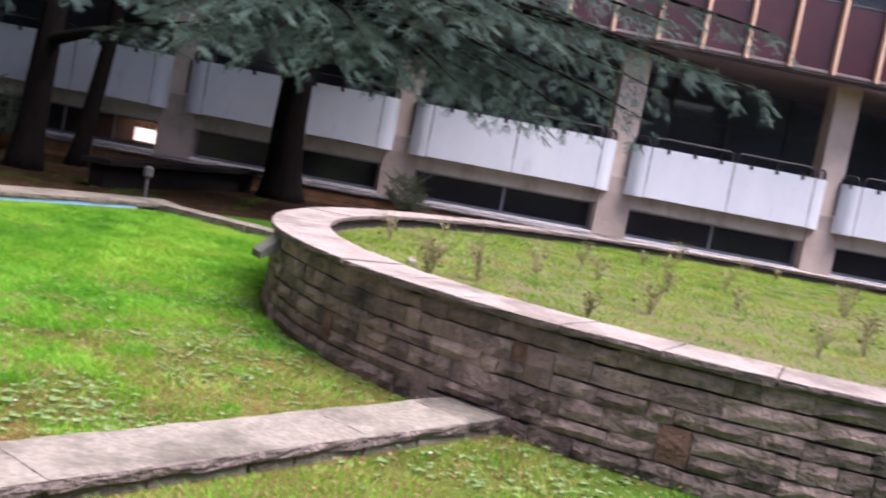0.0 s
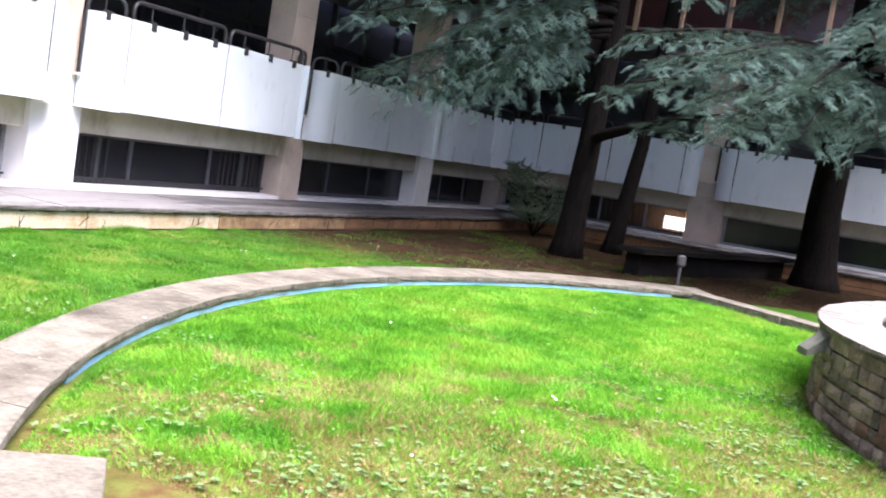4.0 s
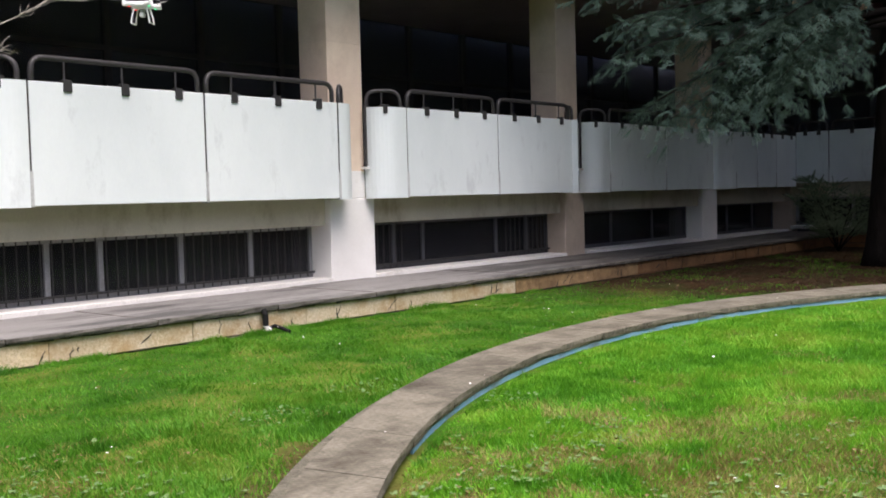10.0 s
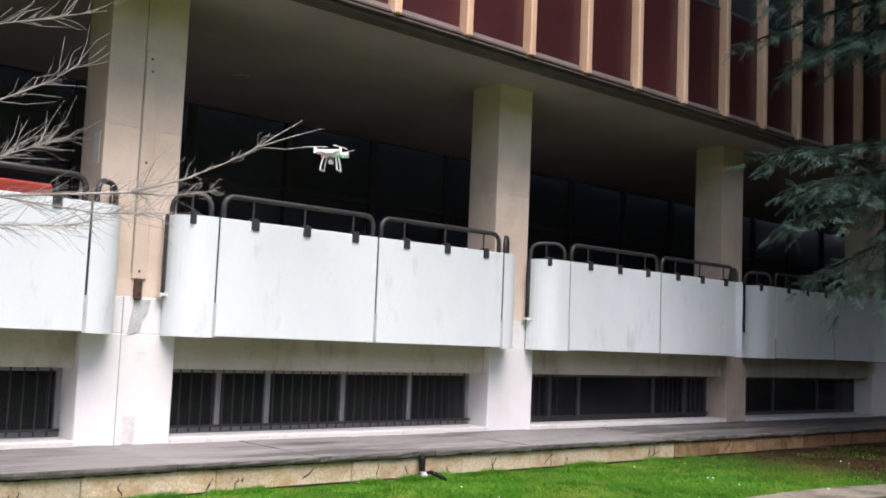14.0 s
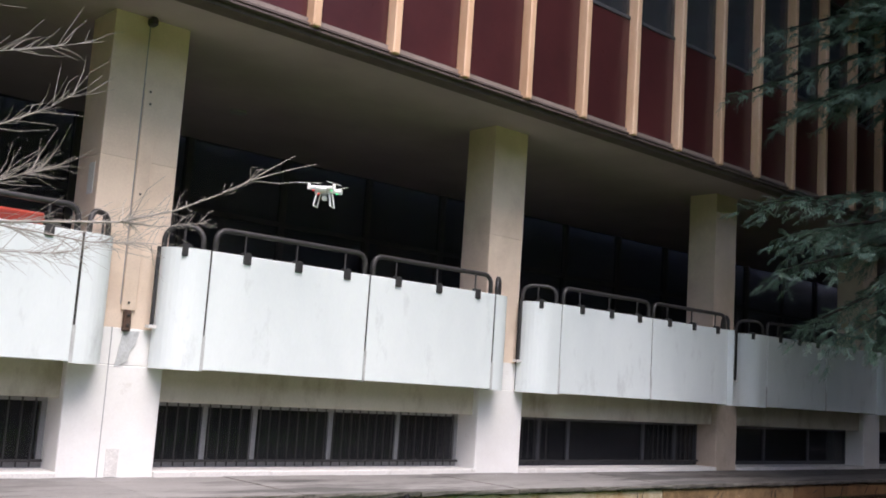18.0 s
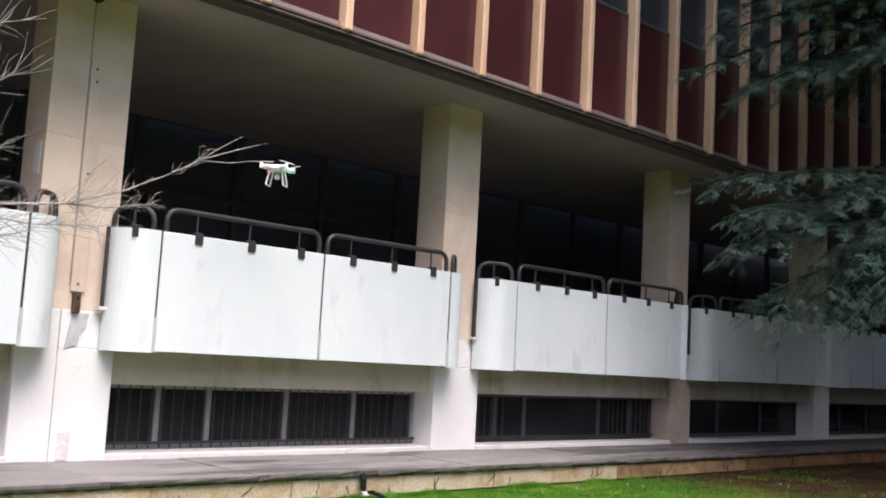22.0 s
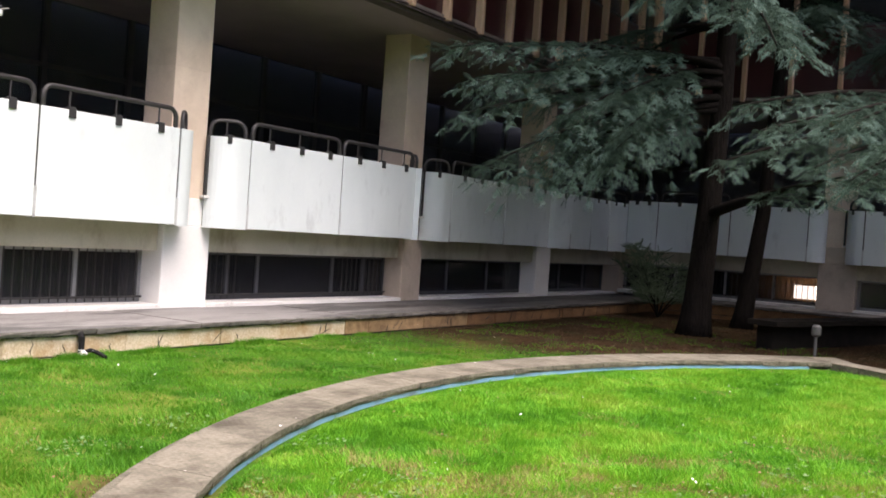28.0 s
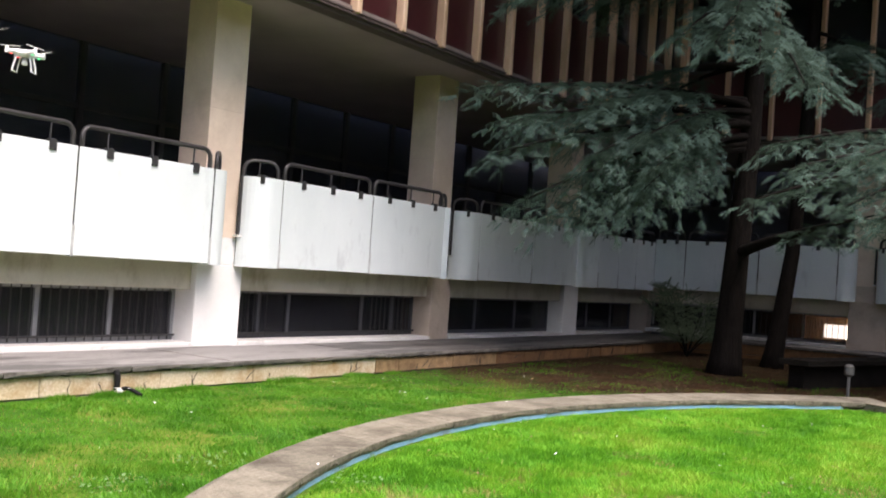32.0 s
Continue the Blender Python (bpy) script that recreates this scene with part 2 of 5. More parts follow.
RUSTSTONE = surf("rust_brown_stone", (0.13, 0.072, 0.050), (0.20, 0.115, 0.082), 6.0, 0.9, 0.8, 38, vary=0.25, bump_dist=0.02)
# the shade inside the recessed joints is put into this dark colour
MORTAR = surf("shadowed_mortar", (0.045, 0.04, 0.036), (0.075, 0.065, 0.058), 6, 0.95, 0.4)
CAPSTONE = surf("pale_coping_stone", (0.205, 0.180, 0.154), (0.315, 0.284, 0.250), 4.0, 0.9, 0.8, 38, dark=(0.12, 0.10, 0.085), dark_scale=2.2, dark_cut=(0.47, 0.68), vary=0.04, grainy=0.45)
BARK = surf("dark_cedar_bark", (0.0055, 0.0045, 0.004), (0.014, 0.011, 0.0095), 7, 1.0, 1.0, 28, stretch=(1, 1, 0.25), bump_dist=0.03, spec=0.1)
ROSELEAF = surf("olive_rose_leaf", (0.132, 0.144, 0.054), (0.204, 0.204, 0.09), 10, 0.6, 0.0, 30, trans=0.2, spec=0.3)
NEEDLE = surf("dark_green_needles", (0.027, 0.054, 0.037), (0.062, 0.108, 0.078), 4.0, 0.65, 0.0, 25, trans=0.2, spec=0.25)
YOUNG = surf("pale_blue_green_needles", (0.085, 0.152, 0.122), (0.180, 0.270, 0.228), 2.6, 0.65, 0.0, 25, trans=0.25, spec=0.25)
SHRUBLEAF = surf("grey_green_shrub_leaf", (0.075, 0.115, 0.070), (0.15, 0.20, 0.125), 5, 0.6, 0.0, 30, trans=0.25, spec=0.3)
TWIG = surf("pale_bare_twig", (0.27, 0.245, 0.22), (0.40, 0.365, 0.33), 8, 0.85, 0.2, 60)
STEM = surf("olive_rose_stem", (0.19, 0.17, 0.08), (0.31, 0.28, 0.15), 8, 0.8, 0.2, 60)
WEEDLEAF = surf("pale_broad_weed_leaf", (0.105, 0.210, 0.058), (0.205, 0.295, 0.122), 9, 0.6, 0.0, 30, trans=0.25, spec=0.3)
CLOVER = surf("pale_clover_leaf", (0.096, 0.216, 0.054), (0.174, 0.288, 0.114), 12, 0.6, 0.0, 30, trans=0.3, spec=0.3)
LEAF = surf("fallen_tan_leaf", (0.12, 0.078, 0.030), (0.23, 0.155, 0.070), 14, 0.8, 0.0, 40)
LITTERLEAF = surf("brown_litter_leaf", (0.045, 0.024, 0.011), (0.085, 0.045, 0.020), 14, 0.85, 0.0, 40)
BLOSSOM = surf("white_petal", (0.75, 0.74, 0.70), (0.82, 0.81, 0.78), 20, 0.6, 0.0)
# one even near-black tone for the whole bench
BENCHSTONE = surf("dark_bench_stone", (0.009, 0.0075, 0.006), (0.019, 0.0155, 0.0125), 4, 0.95, 0.4, 50, spec=0.15)
DARKLEAF = surf("dark_shrub_leaf", (0.05, 0.07, 0.04), (0.09, 0.115, 0.06), 6, 0.6, 0.0, 30, trans=0.2, spec=0.3)
GREYMETAL = surf("grey_cast_metal", (0.08, 0.08, 0.08), (0.12, 0.12, 0.115), 6, 0.5, 0.1, 60)
SPOUT = surf("verdigris_stone_slab", (0.085, 0.09, 0.07), (0.15, 0.155, 0.125), 9, 0.8, 0.3, 60)
RUBBER = surf("black_rubber", (0.008, 0.008, 0.008), (0.013, 0.013, 0.013), 8, 0.9, 0.1, spec=0.2)
WHITEPLASTIC = surf("glossy_white_plastic", (0.88, 0.88, 0.88), (0.93, 0.93, 0.93), 4, 0.3, 0.0)
GREYPLASTIC = surf("grey_plastic", (0.30, 0.30, 0.30), (0.36, 0.36, 0.36), 4, 0.4, 0.0)
REDPAINT = surf("faded_red_plastic", (0.45, 0.05, 0.03), (0.55, 0.08, 0.05), 4, 0.6, 0.0)


def ground_material():
    """Grass with worn yellow patches, turning to bare soil and leaf litter under the trees, outside the round bed."""
    m = bpy.data.materials.new("lawn_and_litter")
    m.use_nodes = True
    nt = m.node_tree
    nd, ln = nt.nodes, nt.links
    b = nd["Principled BSDF"]
    geo = nd.new("ShaderNodeNewGeometry")

    def noise_at(s, detail=6.0):
        n = nd.new("ShaderNodeTexNoise")
        n.inputs["Scale"].default_value, n.inputs["Detail"].default_value = s, detail
        ln.new(geo.outputs["Position"], n.inputs["Vector"])
        return n.outputs["Fac"]

    def rng(v, lo, hi, a=0.0, c=1.0):
        r = nd.new("ShaderNodeMapRange")
        for k, x in zip(("From Min", "From Max", "To Min", "To Max"), (lo, hi, a, c)):
            r.inputs[k].default_value = x
        ln.new(v, r.inputs["Value"])
        return r.outputs[0]

    def mix(fac, a, c):
        x = nd.new("ShaderNodeMix")
        x.data_type = "RGBA"
        ln.new(fac, x.inputs[0])
        for sock, v in ((6, a), (7, c)):
            if hasattr(v, "is_linked"):
                ln.new(v, x.inputs[sock])
            else:
                x.inputs[sock].default_value = (*v, 1)
        return x.outputs[2]

    def calc(op, a, c):
        x = nd.new("ShaderNodeMath")
        x.operation = op
        for k, v in enumerate((a, c)):
            if hasattr(v, "is_linked"):
                ln.new(v, x.inputs[k])
            else:
                x.inputs[k].default_value = v
        return x.outputs[0]

    grass = mix(rng(noise_at(1.1), 0.4, 0.6), (0.026, 0.085, 0.008), (0.045, 0.12, 0.010))
    grass = mix(rng(noise_at(1.0), 0.50, 0.70), grass, (0.157, 0.174, 0.0319))
    grass = mix(rng(noise_at(35.0), 0.45, 0.7), grass, (0.029, 0.087, 0.00464))
    grass = mix(rng(noise_at(2.6), 0.68, 0.82), grass, (0.0986, 0.0899, 0.0348))
    sep = nd.new("ShaderNodeSeparateXYZ")
    ln.new(geo.outputs["Position"], sep.inputs[0])
    across = calc("ADD", calc("MULTIPLY", sep.outputs[0], 0.686), calc("MULTIPLY", sep.outputs[1], 0.727))  # distance from the low wall
    tired = rng(calc("ADD", across, rng(noise_at(1.3), 0.3, 0.7, -1.3, 1.3)), 5.6, 3.6)
    tan_turf = mix(rng(noise_at(9.0), 0.4, 0.62), (0.115, 0.115, 0.03), (0.10, 0.06, 0.024))
    grass = mix(calc("MULTIPLY", tired, rng(across, 1.7, 3.1)), grass, tan_turf)
    soil = mix(rng(noise_at(3.0), 0.4, 0.6), (0.016, 0.0085, 0.0037), (0.036, 0.0195, 0.0082))
    soil = mix(rng(noise_at(60.0), 0.5, 0.7), soil, (0.040, 0.026, 0.011))
    soil = mix(rng(noise_at(1.6), 0.50, 0.66, 0.0, 0.55), soil, (0.020, 0.030, 0.010))  # moss
    edge = rng(calc("ADD", sep.outputs[0], rng(noise_at(0.7), 0, 1, -1.8, 1.8)), 9.6, 12.4)
    dist = nd.new("ShaderNodeVectorMath")
    dist.operation = "DISTANCE"
    flat = nd.new("ShaderNodeCombineXYZ")
    ln.new(sep.outputs[0], flat.inputs[0])
    ln.new(sep.outputs[1], flat.inputs[1])
    ln.new(flat.outputs[0], dist.inputs[0])
    dist.inputs[1].default_value = (8.2, -3.98, 0)
    outside = rng(dist.outputs["Value"], 8.7, 8.75)
    lip = calc("MULTIPLY", rng(dist.outputs["Value"], 9.05, 9.45, 1.0, 0.0), outside)  # worn soil along the kerb's outer edge
    near = rng(calc("ADD", sep.outputs[0], rng(noise_at(2.5), 0, 1, -0.5, 0.5)), 4.3, 3.6)
    worn = calc("MULTIPLY", calc("MULTIPLY", lip, near), rng(sep.outputs[1], 2.6, 3.1))
    grass = mix(worn, grass, mix(rng(noise_at(25.0), 0.4, 0.6), (0.03, 0.02, 0.01), (0.09, 0.06, 0.03)))
    ln.new(mix(calc("MULTIPLY", edge, outside), grass, soil), b.inputs["Base Color"])
    b.inputs["Roughness"].default_value = 0.95
    b.inputs["Specular IOR Level"].default_value = 0.08
    bp = nd.new("ShaderNodeBump")
    bp.inputs["Strength"].default_value, bp.inputs["Distance"].default_value = 0.6, 0.03
    ln.new(noise_at(30.0), bp.inputs["Height"])
    ln.new(bp.outputs[0], b.inputs["Normal"])
    return m


GROUND = ground_material()


def blade_material(name, colours, scale, mixes):
    """Grass whose blades differ one from another: colours picked blade by blade, shifted by two sizes of patches."""
    m = bpy.data.materials.new(name)
    m.use_nodes = True
    nd, ln = m.node_tree.nodes, m.node_tree.links
    b = nd["Principled BSDF"]
    geo = nd.new("ShaderNodeNewGeometry")
    own = nd.new("ShaderNodeMapRange")
    own.inputs["To Min"].default_value, own.inputs["To Max"].default_value = 0.2, 0.68
    ln.new(geo.outputs["Random Per Island"], own.inputs["Value"])
    add = None
    for s_, amount in ((scale, mixes[0]), (scale * 4.5, mixes[1])):
        n = nd.new("ShaderNodeTexNoise")
        n.inputs["Scale"].default_value, n.inputs["Detail"].default_value = s_, 3.0
        ln.new(geo.outputs["Position"], n.inputs["Vector"])
        r = nd.new("ShaderNodeMapRange")
        for k, v in zip(("From Min", "From Max", "To Min", "To Max"), (0.3, 0.7, -amount, amount)):
            r.inputs[k].default_value = v
        ln.new(n.outputs["Fac"], r.inputs["Value"])
        x = nd.new("ShaderNodeMath")
        ln.new(r.outputs[0], x.inputs[0])
        ln.new(add if add else own.outputs[0], x.inputs[1])
        add = x.outputs[0]
    ramp = nd.new("ShaderNodeValToRGB")
    el = ramp.color_ramp.elements
    while len(el) < len(colours):
        el.new(0.5)
    for k, c in enumerate(colours):
        el[k].position = k / (len(colours) - 1)
        el[k].color = (*c, 1)
    ln.new(add, ramp.inputs[0])
    ln.new(ramp.outputs[0], b.inputs["Base Color"])
    b.inputs["Roughness"].default_value = 0.55
    b.inputs["Specular IOR Level"].default_value = 0.25
    t = nd.new("ShaderNodeBsdfTranslucent")
    ln.new(ramp.outputs[0], t.inputs["Color"])
    ms = nd.new("ShaderNodeMixShader")
    ms.inputs[0].default_value = 0.4
    ln.new(b.outputs[0], ms.inputs[1])
    ln.new(t.outputs[0], ms.inputs[2])
    ln.new(ms.outputs[0], nd["Material Output"].inputs["Surface"])
    return m


MOWN = blade_material("mown_grass_blade", [(0.0408, 0.15, 0.012), (0.0696, 0.24, 0.0168), (0.102, 0.306, 0.0216), (0.156, 0.318, 0.03), (0.24, 0.3, 0.054)], 1.1, (0.26, 0.18))
BLADE = blade_material("grass_blade", [(0.058, 0.235, 0.015), (0.112, 0.36, 0.022), (0.178, 0.46, 0.030), (0.265, 0.47, 0.048), (0.375, 0.45, 0.09)], 1.0, (0.28, 0.18))
STRAW = blade_material("dry_straw_blade", [(0.190, 0.135, 0.052), (0.300, 0.245, 0.090), (0.375, 0.345, 0.118), (0.345, 0.385, 0.110), (0.240, 0.370, 0.078)], 1.6, (0.28, 0.22))
BEDBLADE = blade_material("olive_bed_grass", [(0.072, 0.19, 0.015), (0.145, 0.35, 0.023), (0.235, 0.42, 0.040), (0.325, 0.40, 0.074), (0.31, 0.25, 0.08)], 1.5, (0.34, 0.30))


# ---- building blocks ----
def as_mesh(name, bm, material, smooth=False):
    me = bpy.data.meshes.new(name)
    bmesh.ops.recalc_face_normals(bm, faces=bm.faces)
    bm.to_mesh(me)
    bm.free()
    if smooth:
        me.shade_smooth()
    me.materials.append(material)
    return me


def part(name, bm, material, parent, label="", smooth=False):
    ob = new(name, as_mesh(name, bm, material, smooth) if isinstance(bm, bmesh.types.BMesh) else bm)
    ob.parent = parent
    if label:
        ob["label"] = label
    return ob


def stone_slab(name, bm, top, side, parent):
    ob = part(name, bm, top, parent)
    ob.data.materials.append(side)
    return ob


def thing(name, label, category, group="", kind="", at=(0, 0, 0)):
    ob = new(name)
    ob.location = at
    ob.empty_display_size = 0.2
    return tagged(ob, label, category, group, kind)


def solo(name, bm, material, label, category, group="", kind="", smooth=False):
    return tagged(part(name, bm, material, None, "", smooth), label, category, group, kind)


def box(x0, x1, y0, y1, z0, z1, bevel=0.0, bm=None):
    own = bmesh.new()
    bmesh.ops.create_cube(own, size=1.0)
    for v in own.verts:
        v.co = Vector((x0 + (v.co.x + 0.5) * (x1 - x0), y0 + (v.co.y + 0.5) * (y1 - y0), z0 + (v.co.z + 0.5) * (z1 - z0)))
    if bevel:
        bmesh.ops.bevel(own, geom=own.edges[:], offset=bevel, segments=1, affect="EDGES")
    if bm is None:
        return own
    me = bpy.data.meshes.new("tmp")
    own.to_mesh(me)
    own.free()
    bm.from_mesh(me)
    bpy.data.meshes.remove(me)
    return bm


def tube(points, radii, sides=8, bm=None, cap=True):
    """A tube along points; radii: one number or one for each point."""
    bm = bm or bmesh.new()
    pts = [Vector(p) for p in points]
    if not hasattr(radii, "__len__"):
        radii = [radii] * len(pts)
    rings, side = [], None
    for n, p in enumerate(pts):
        d = (pts[min(n + 1, len(pts) - 1)] - pts[max(n - 1, 0)]).normalized()
        if side is None:
            side = d.orthogonal().normalized()
        side = (side - d * side.dot(d)).normalized()
        up = d.cross(side)
        rings.append([bm.verts.new(p + float(radii[n]) * (math.cos(a) * side + math.sin(a) * up)) for a in (2 * math.pi * k / sides for k in range(sides))])
    for r0, r1 in zip(rings, rings[1:]):
        for k in range(sides):
            bm.faces.new((r0[k], r0[(k + 1) % sides], r1[(k + 1) % sides], r1[k]))
    if cap:
        bm.faces.new(rings[0][::-1])
        bm.faces.new(rings[-1])
    return bm


def strip(path, thick, z0, z1):
    """An upright wall strip of even thickness along a plan path; the thickness lies to the left of its run."""
    bm = bmesh.new()
    p = [Vector((*q, 0)) for q in path]
    cols = []
    for n in range(len(p)):
        d = (p[min(n + 1, len(p) - 1)] - p[max(n - 1, 0)]).normalized()
        inner = p[n] + thick * Vector((-d.y, d.x, 0))
        cols.append([bm.verts.new((q.x, q.y, z)) for q in (p[n], inner) for z in (z0, z1)])
    for a, b in zip(cols, cols[1:]):
        for i, j in ((0, 1), (1, 3), (3, 2), (2, 0)):
            bm.faces.new((a[i], a[j], b[j], b[i]))
    for c in (cols[0], cols[-1]):
        bm.faces.new((c[0], c[1], c[3], c[2]))
    return bm


def prism(outline, z0, z1):
    bm = bmesh.new()
    low = [bm.verts.new((x, y, z0)) for x, y in outline]
    top = [bm.verts.new((x, y, z1)) for x, y in outline]
    bm.faces.new(low[::-1])
    bm.faces.new(top)
    for k in range(len(low)):
        j = (k + 1) % len(low)
        bm.faces.new((low[k], low[j], top[j], top[k]))
    return bm


def slab(outline, z0, z1, jitter, r, step=0.12, drop=0.005):
    """A stone slab with a chipped, uneven edge: its top takes the first material slot, its broken sides the second."""
    pts = [Vector(p) for p in outline]
    fine = []
    for p, q in zip(pts, pts[1:] + pts[:1]):
        n = max(1, int((q - p).length / step))
        fine += [p.lerp(q, k / n) for k in range(n)]
    c = sum(fine, Vector((0, 0))) / len(fine)
    rows = []
    bm = bmesh.new()
    for z, shrink, jit in ((z0, 0.010, jitter), (z1 - 0.55 * (z1 - z0), 0.0, jitter), (z1 - 0.005, 0.0, jitter * 0.5), (z1, 0.004, jitter * 0.4)):
        row = []
        for p in fine:
            w = (p - c).normalized()
            q = p + w * (r.uniform(-jit, jit) - shrink)
            row.append(bm.verts.new((q.x, q.y, z + (r.uniform(-drop, 0) if z >= z1 - 0.006 else r.uniform(-drop, drop)))))
        rows.append(row)
    n = len(fine)
    for a, b in zip(rows, rows[1:]):
        for k in range(n):
            bm.faces.new((a[k], a[(k + 1) % n], b[(k + 1) % n], b[k])).material_index = 1
    top = bm.faces.new(rows[-1])
    bm.faces.new(rows[0][::-1]).material_index = 1
    bmesh.ops.triangulate(bm, faces=[top])
    return bm


def arc(cx, cy, r, a0, a1, n=8):
    return [(cx + r * math.cos(radians(a0 + (a1 - a0) * k / n)), cy + r * math.sin(radians(a0 + (a1 - a0) * k / n))) for k in range(n + 1)]


def tri_mesh(name, tris, material):
    """A mesh of loose triangles, from an array of shape (n, 3, 3)."""
    n = len(tris)
    me = bpy.data.meshes.new(name)
    me.vertices.add(3 * n)
    me.loops.add(3 * n)
    me.polygons.add(n)
    me.vertices.foreach_set("co", np.ascontiguousarray(tris, dtype=np.float32).ravel())
    me.loops.foreach_set("vertex_index", np.arange(3 * n, dtype=np.int32))
    me.polygons.foreach_set("loop_start", np.arange(0, 3 * n, 3, dtype=np.int32))
    me.update(calc_edges=True)
    me.materials.append(material)
    return me


RNG = np.random.default_rng(7)
# The second wing stands at right angles to the first: its own frame, in which it is laid out like the first.
WING_B = pose(14.05, 8.19, 0.08, 0, 0, -90)
WINGS = {"a": Matrix.Identity(4), "b": WING_B}
BAY = 5.0

# ---- ground ----
def ground_sheet():
    bm = bmesh.new()
    bmesh.ops.create_grid(bm, x_segments=60, y_segments=60, size=300)
    return bm


solo("ground", ground_sheet(), GROUND, "green winter lawn turning to brown leaf litter under the cedars", "ground", kind="structure")

# ---- the two wings ----
def wing(key, first, last):
    m = WINGS[key]
    top = thing("office_building", "office wing with stone piers, dark red panels and tan mullions", "building")
    top.matrix_world = m
    lo, hi = first * BAY, last * BAY
    for i in range(first, last + 1):
        u = i * BAY
        left = {0: 3.55, 2: 3.90, 3: 3.82}.get(i, 3.70) if key == "a" else 3.70
        skin = TANPIER if i == 2 or key == "b" else PIER
        part("pier", box(left + u, 4.48 + u, 9.15, 9.75, 0.2, 1.283, 0.008), skin, top, "stone-clad pier")
        part("pier_head", box(left + u + 0.03, 4.33 + u, 9.153, 9.7, 1.283, 1.63, 0.008), skin, top)
        cl, cr = (3.64, 4.41) if (key == "a" and i == 0) else (3.73, 4.32)
        column = part("column", box(cl + u + 0.01, cr + u - 0.01, 9.17, 9.65, 1.63, 4.63), BEAM, top, "pale beige stone-clad column")
        for z0, z1 in ((1.63, 3.22), (3.22, 4.63)):
            part("stone_panel", box(cl + u, cr + u, 9.16, 9.66, z0 + 0.0006, z1 - 0.0006, 0.002), STONE, column)
        if i < last:
            part("beam", box(4.48 + u, 3.55 + u + 5.0 + {-1: 0.0, 1: 0.35, 2: 0.27}.get(i if key == "a" else 9, 0.15), 9.24, 9.7, 0.96, 1.36, 0.006), BEAM, top, "stained cream beam over the basement window")
    return top


wing_a = wing("a", -2, 3)
wing_b = wing("b", 0, 4)
part("beam", box(19.48, 23.24, 9.24, 9.7, 0.96, 1.36), BEAM, wing_a)
part("beam", box(-0.95, 3.7, 9.24, 9.7, 0.96, 1.36), BEAM, wing_b)
part("pier", box(23.24, 23.62, 9.09, 9.75, 0.2, 1.36), TANPIER, wing_a)
part("corner_post", box(22.15, 22.72, 8.10, 8.95, 4.7, 24.0), DARKFRAME, wing_a, "dark post in the inner corner")
# the jointed double column with its clamp and lamp
part("expansion_joint", box(3.985, 3.992, 9.153, 9.17, 1.85, 4.55), FRAME, wing_a)
part("expansion_joint", box(3.93, 3.935, 9.146, 9.16, 0.25, 1.63), FRAME, wing_a)
clamp = part("clamp", box(4.02, 4.09, 9.10, 9.16, 1.60, 1.80, 0.012), RUSTED, wing_a, "rusty dark steel clamp")
for z in (1.66, 1.75):
    part("bolt", tube([(4.055, 9.09, z), (4.055, 9.11, z)], 0.013, 6), BRACKET, clamp)
strip_cover = part("cover_strip", box(3.995, 4.135, 9.138, 9.16, 1.80, 3.98, 0.004), STONE, wing_a, "pale vertical cover strip")
for x, z in ((4.06, 3.78), (4.05, 3.90), (4.06, 1.87), (4.055, 2.9)):
    part("screw", tube([(x, 9.132, z), (x, 9.14, z)], 0.012, 6), BRACKET, strip_cover)
bm = prism([(3.985, 1.27), (4.04, 1.60), (4.20, 1.61), (4.17, 1.48), (4.12, 1.42), (4.11, 1.33), (4.06, 1.30)], 0.0, 0.008)
for v in bm.verts:
    v.co = Vector((v.co.x, 9.148 - v.co.z, v.co.y))
part("spalled_patch", bm, SEALANT, wing_a, "grey spalled patch on the pier's head")
part("patch", box(4.0, 4.12, 9.143, 9.151, 0.27, 0.52), SILL, wing_a, "grey cement patch on the pier")
part("flood_lamp", box(3.95, 4.03, 9.06, 9.16, 4.53, 4.62, 0.02), BRACKET, wing_a, "small dark lamp under the soffit")
part("notice", box(3.636, 3.640, 9.25, 9.38, 2.85, 3.15), SILL, wing_a, "faded paper notice")


def soffit(top, u0, u1):
    """The ceiling over the balcony walk, with the narrow grooves between its boards near the edge."""
    bm = box(u0, u1, 8.36, 13.6, 4.62, 4.74)
    part("soffit", bm, SOFFIT, top, "shaded grey painted soffit")


soffit(wing_a, -14.0, 27.8)
soffit(wing_b, -0.3, 30.0)
for x, y in ((6.35, 11.5), (11.4, 11.5), (1.3, 11.5)):
    part("ceiling_lamp", tube([(x, y, 4.59), (x, y, 4.63)], 0.11, 20), GREYPLASTIC, wing_a, "round flush ceiling lamp")


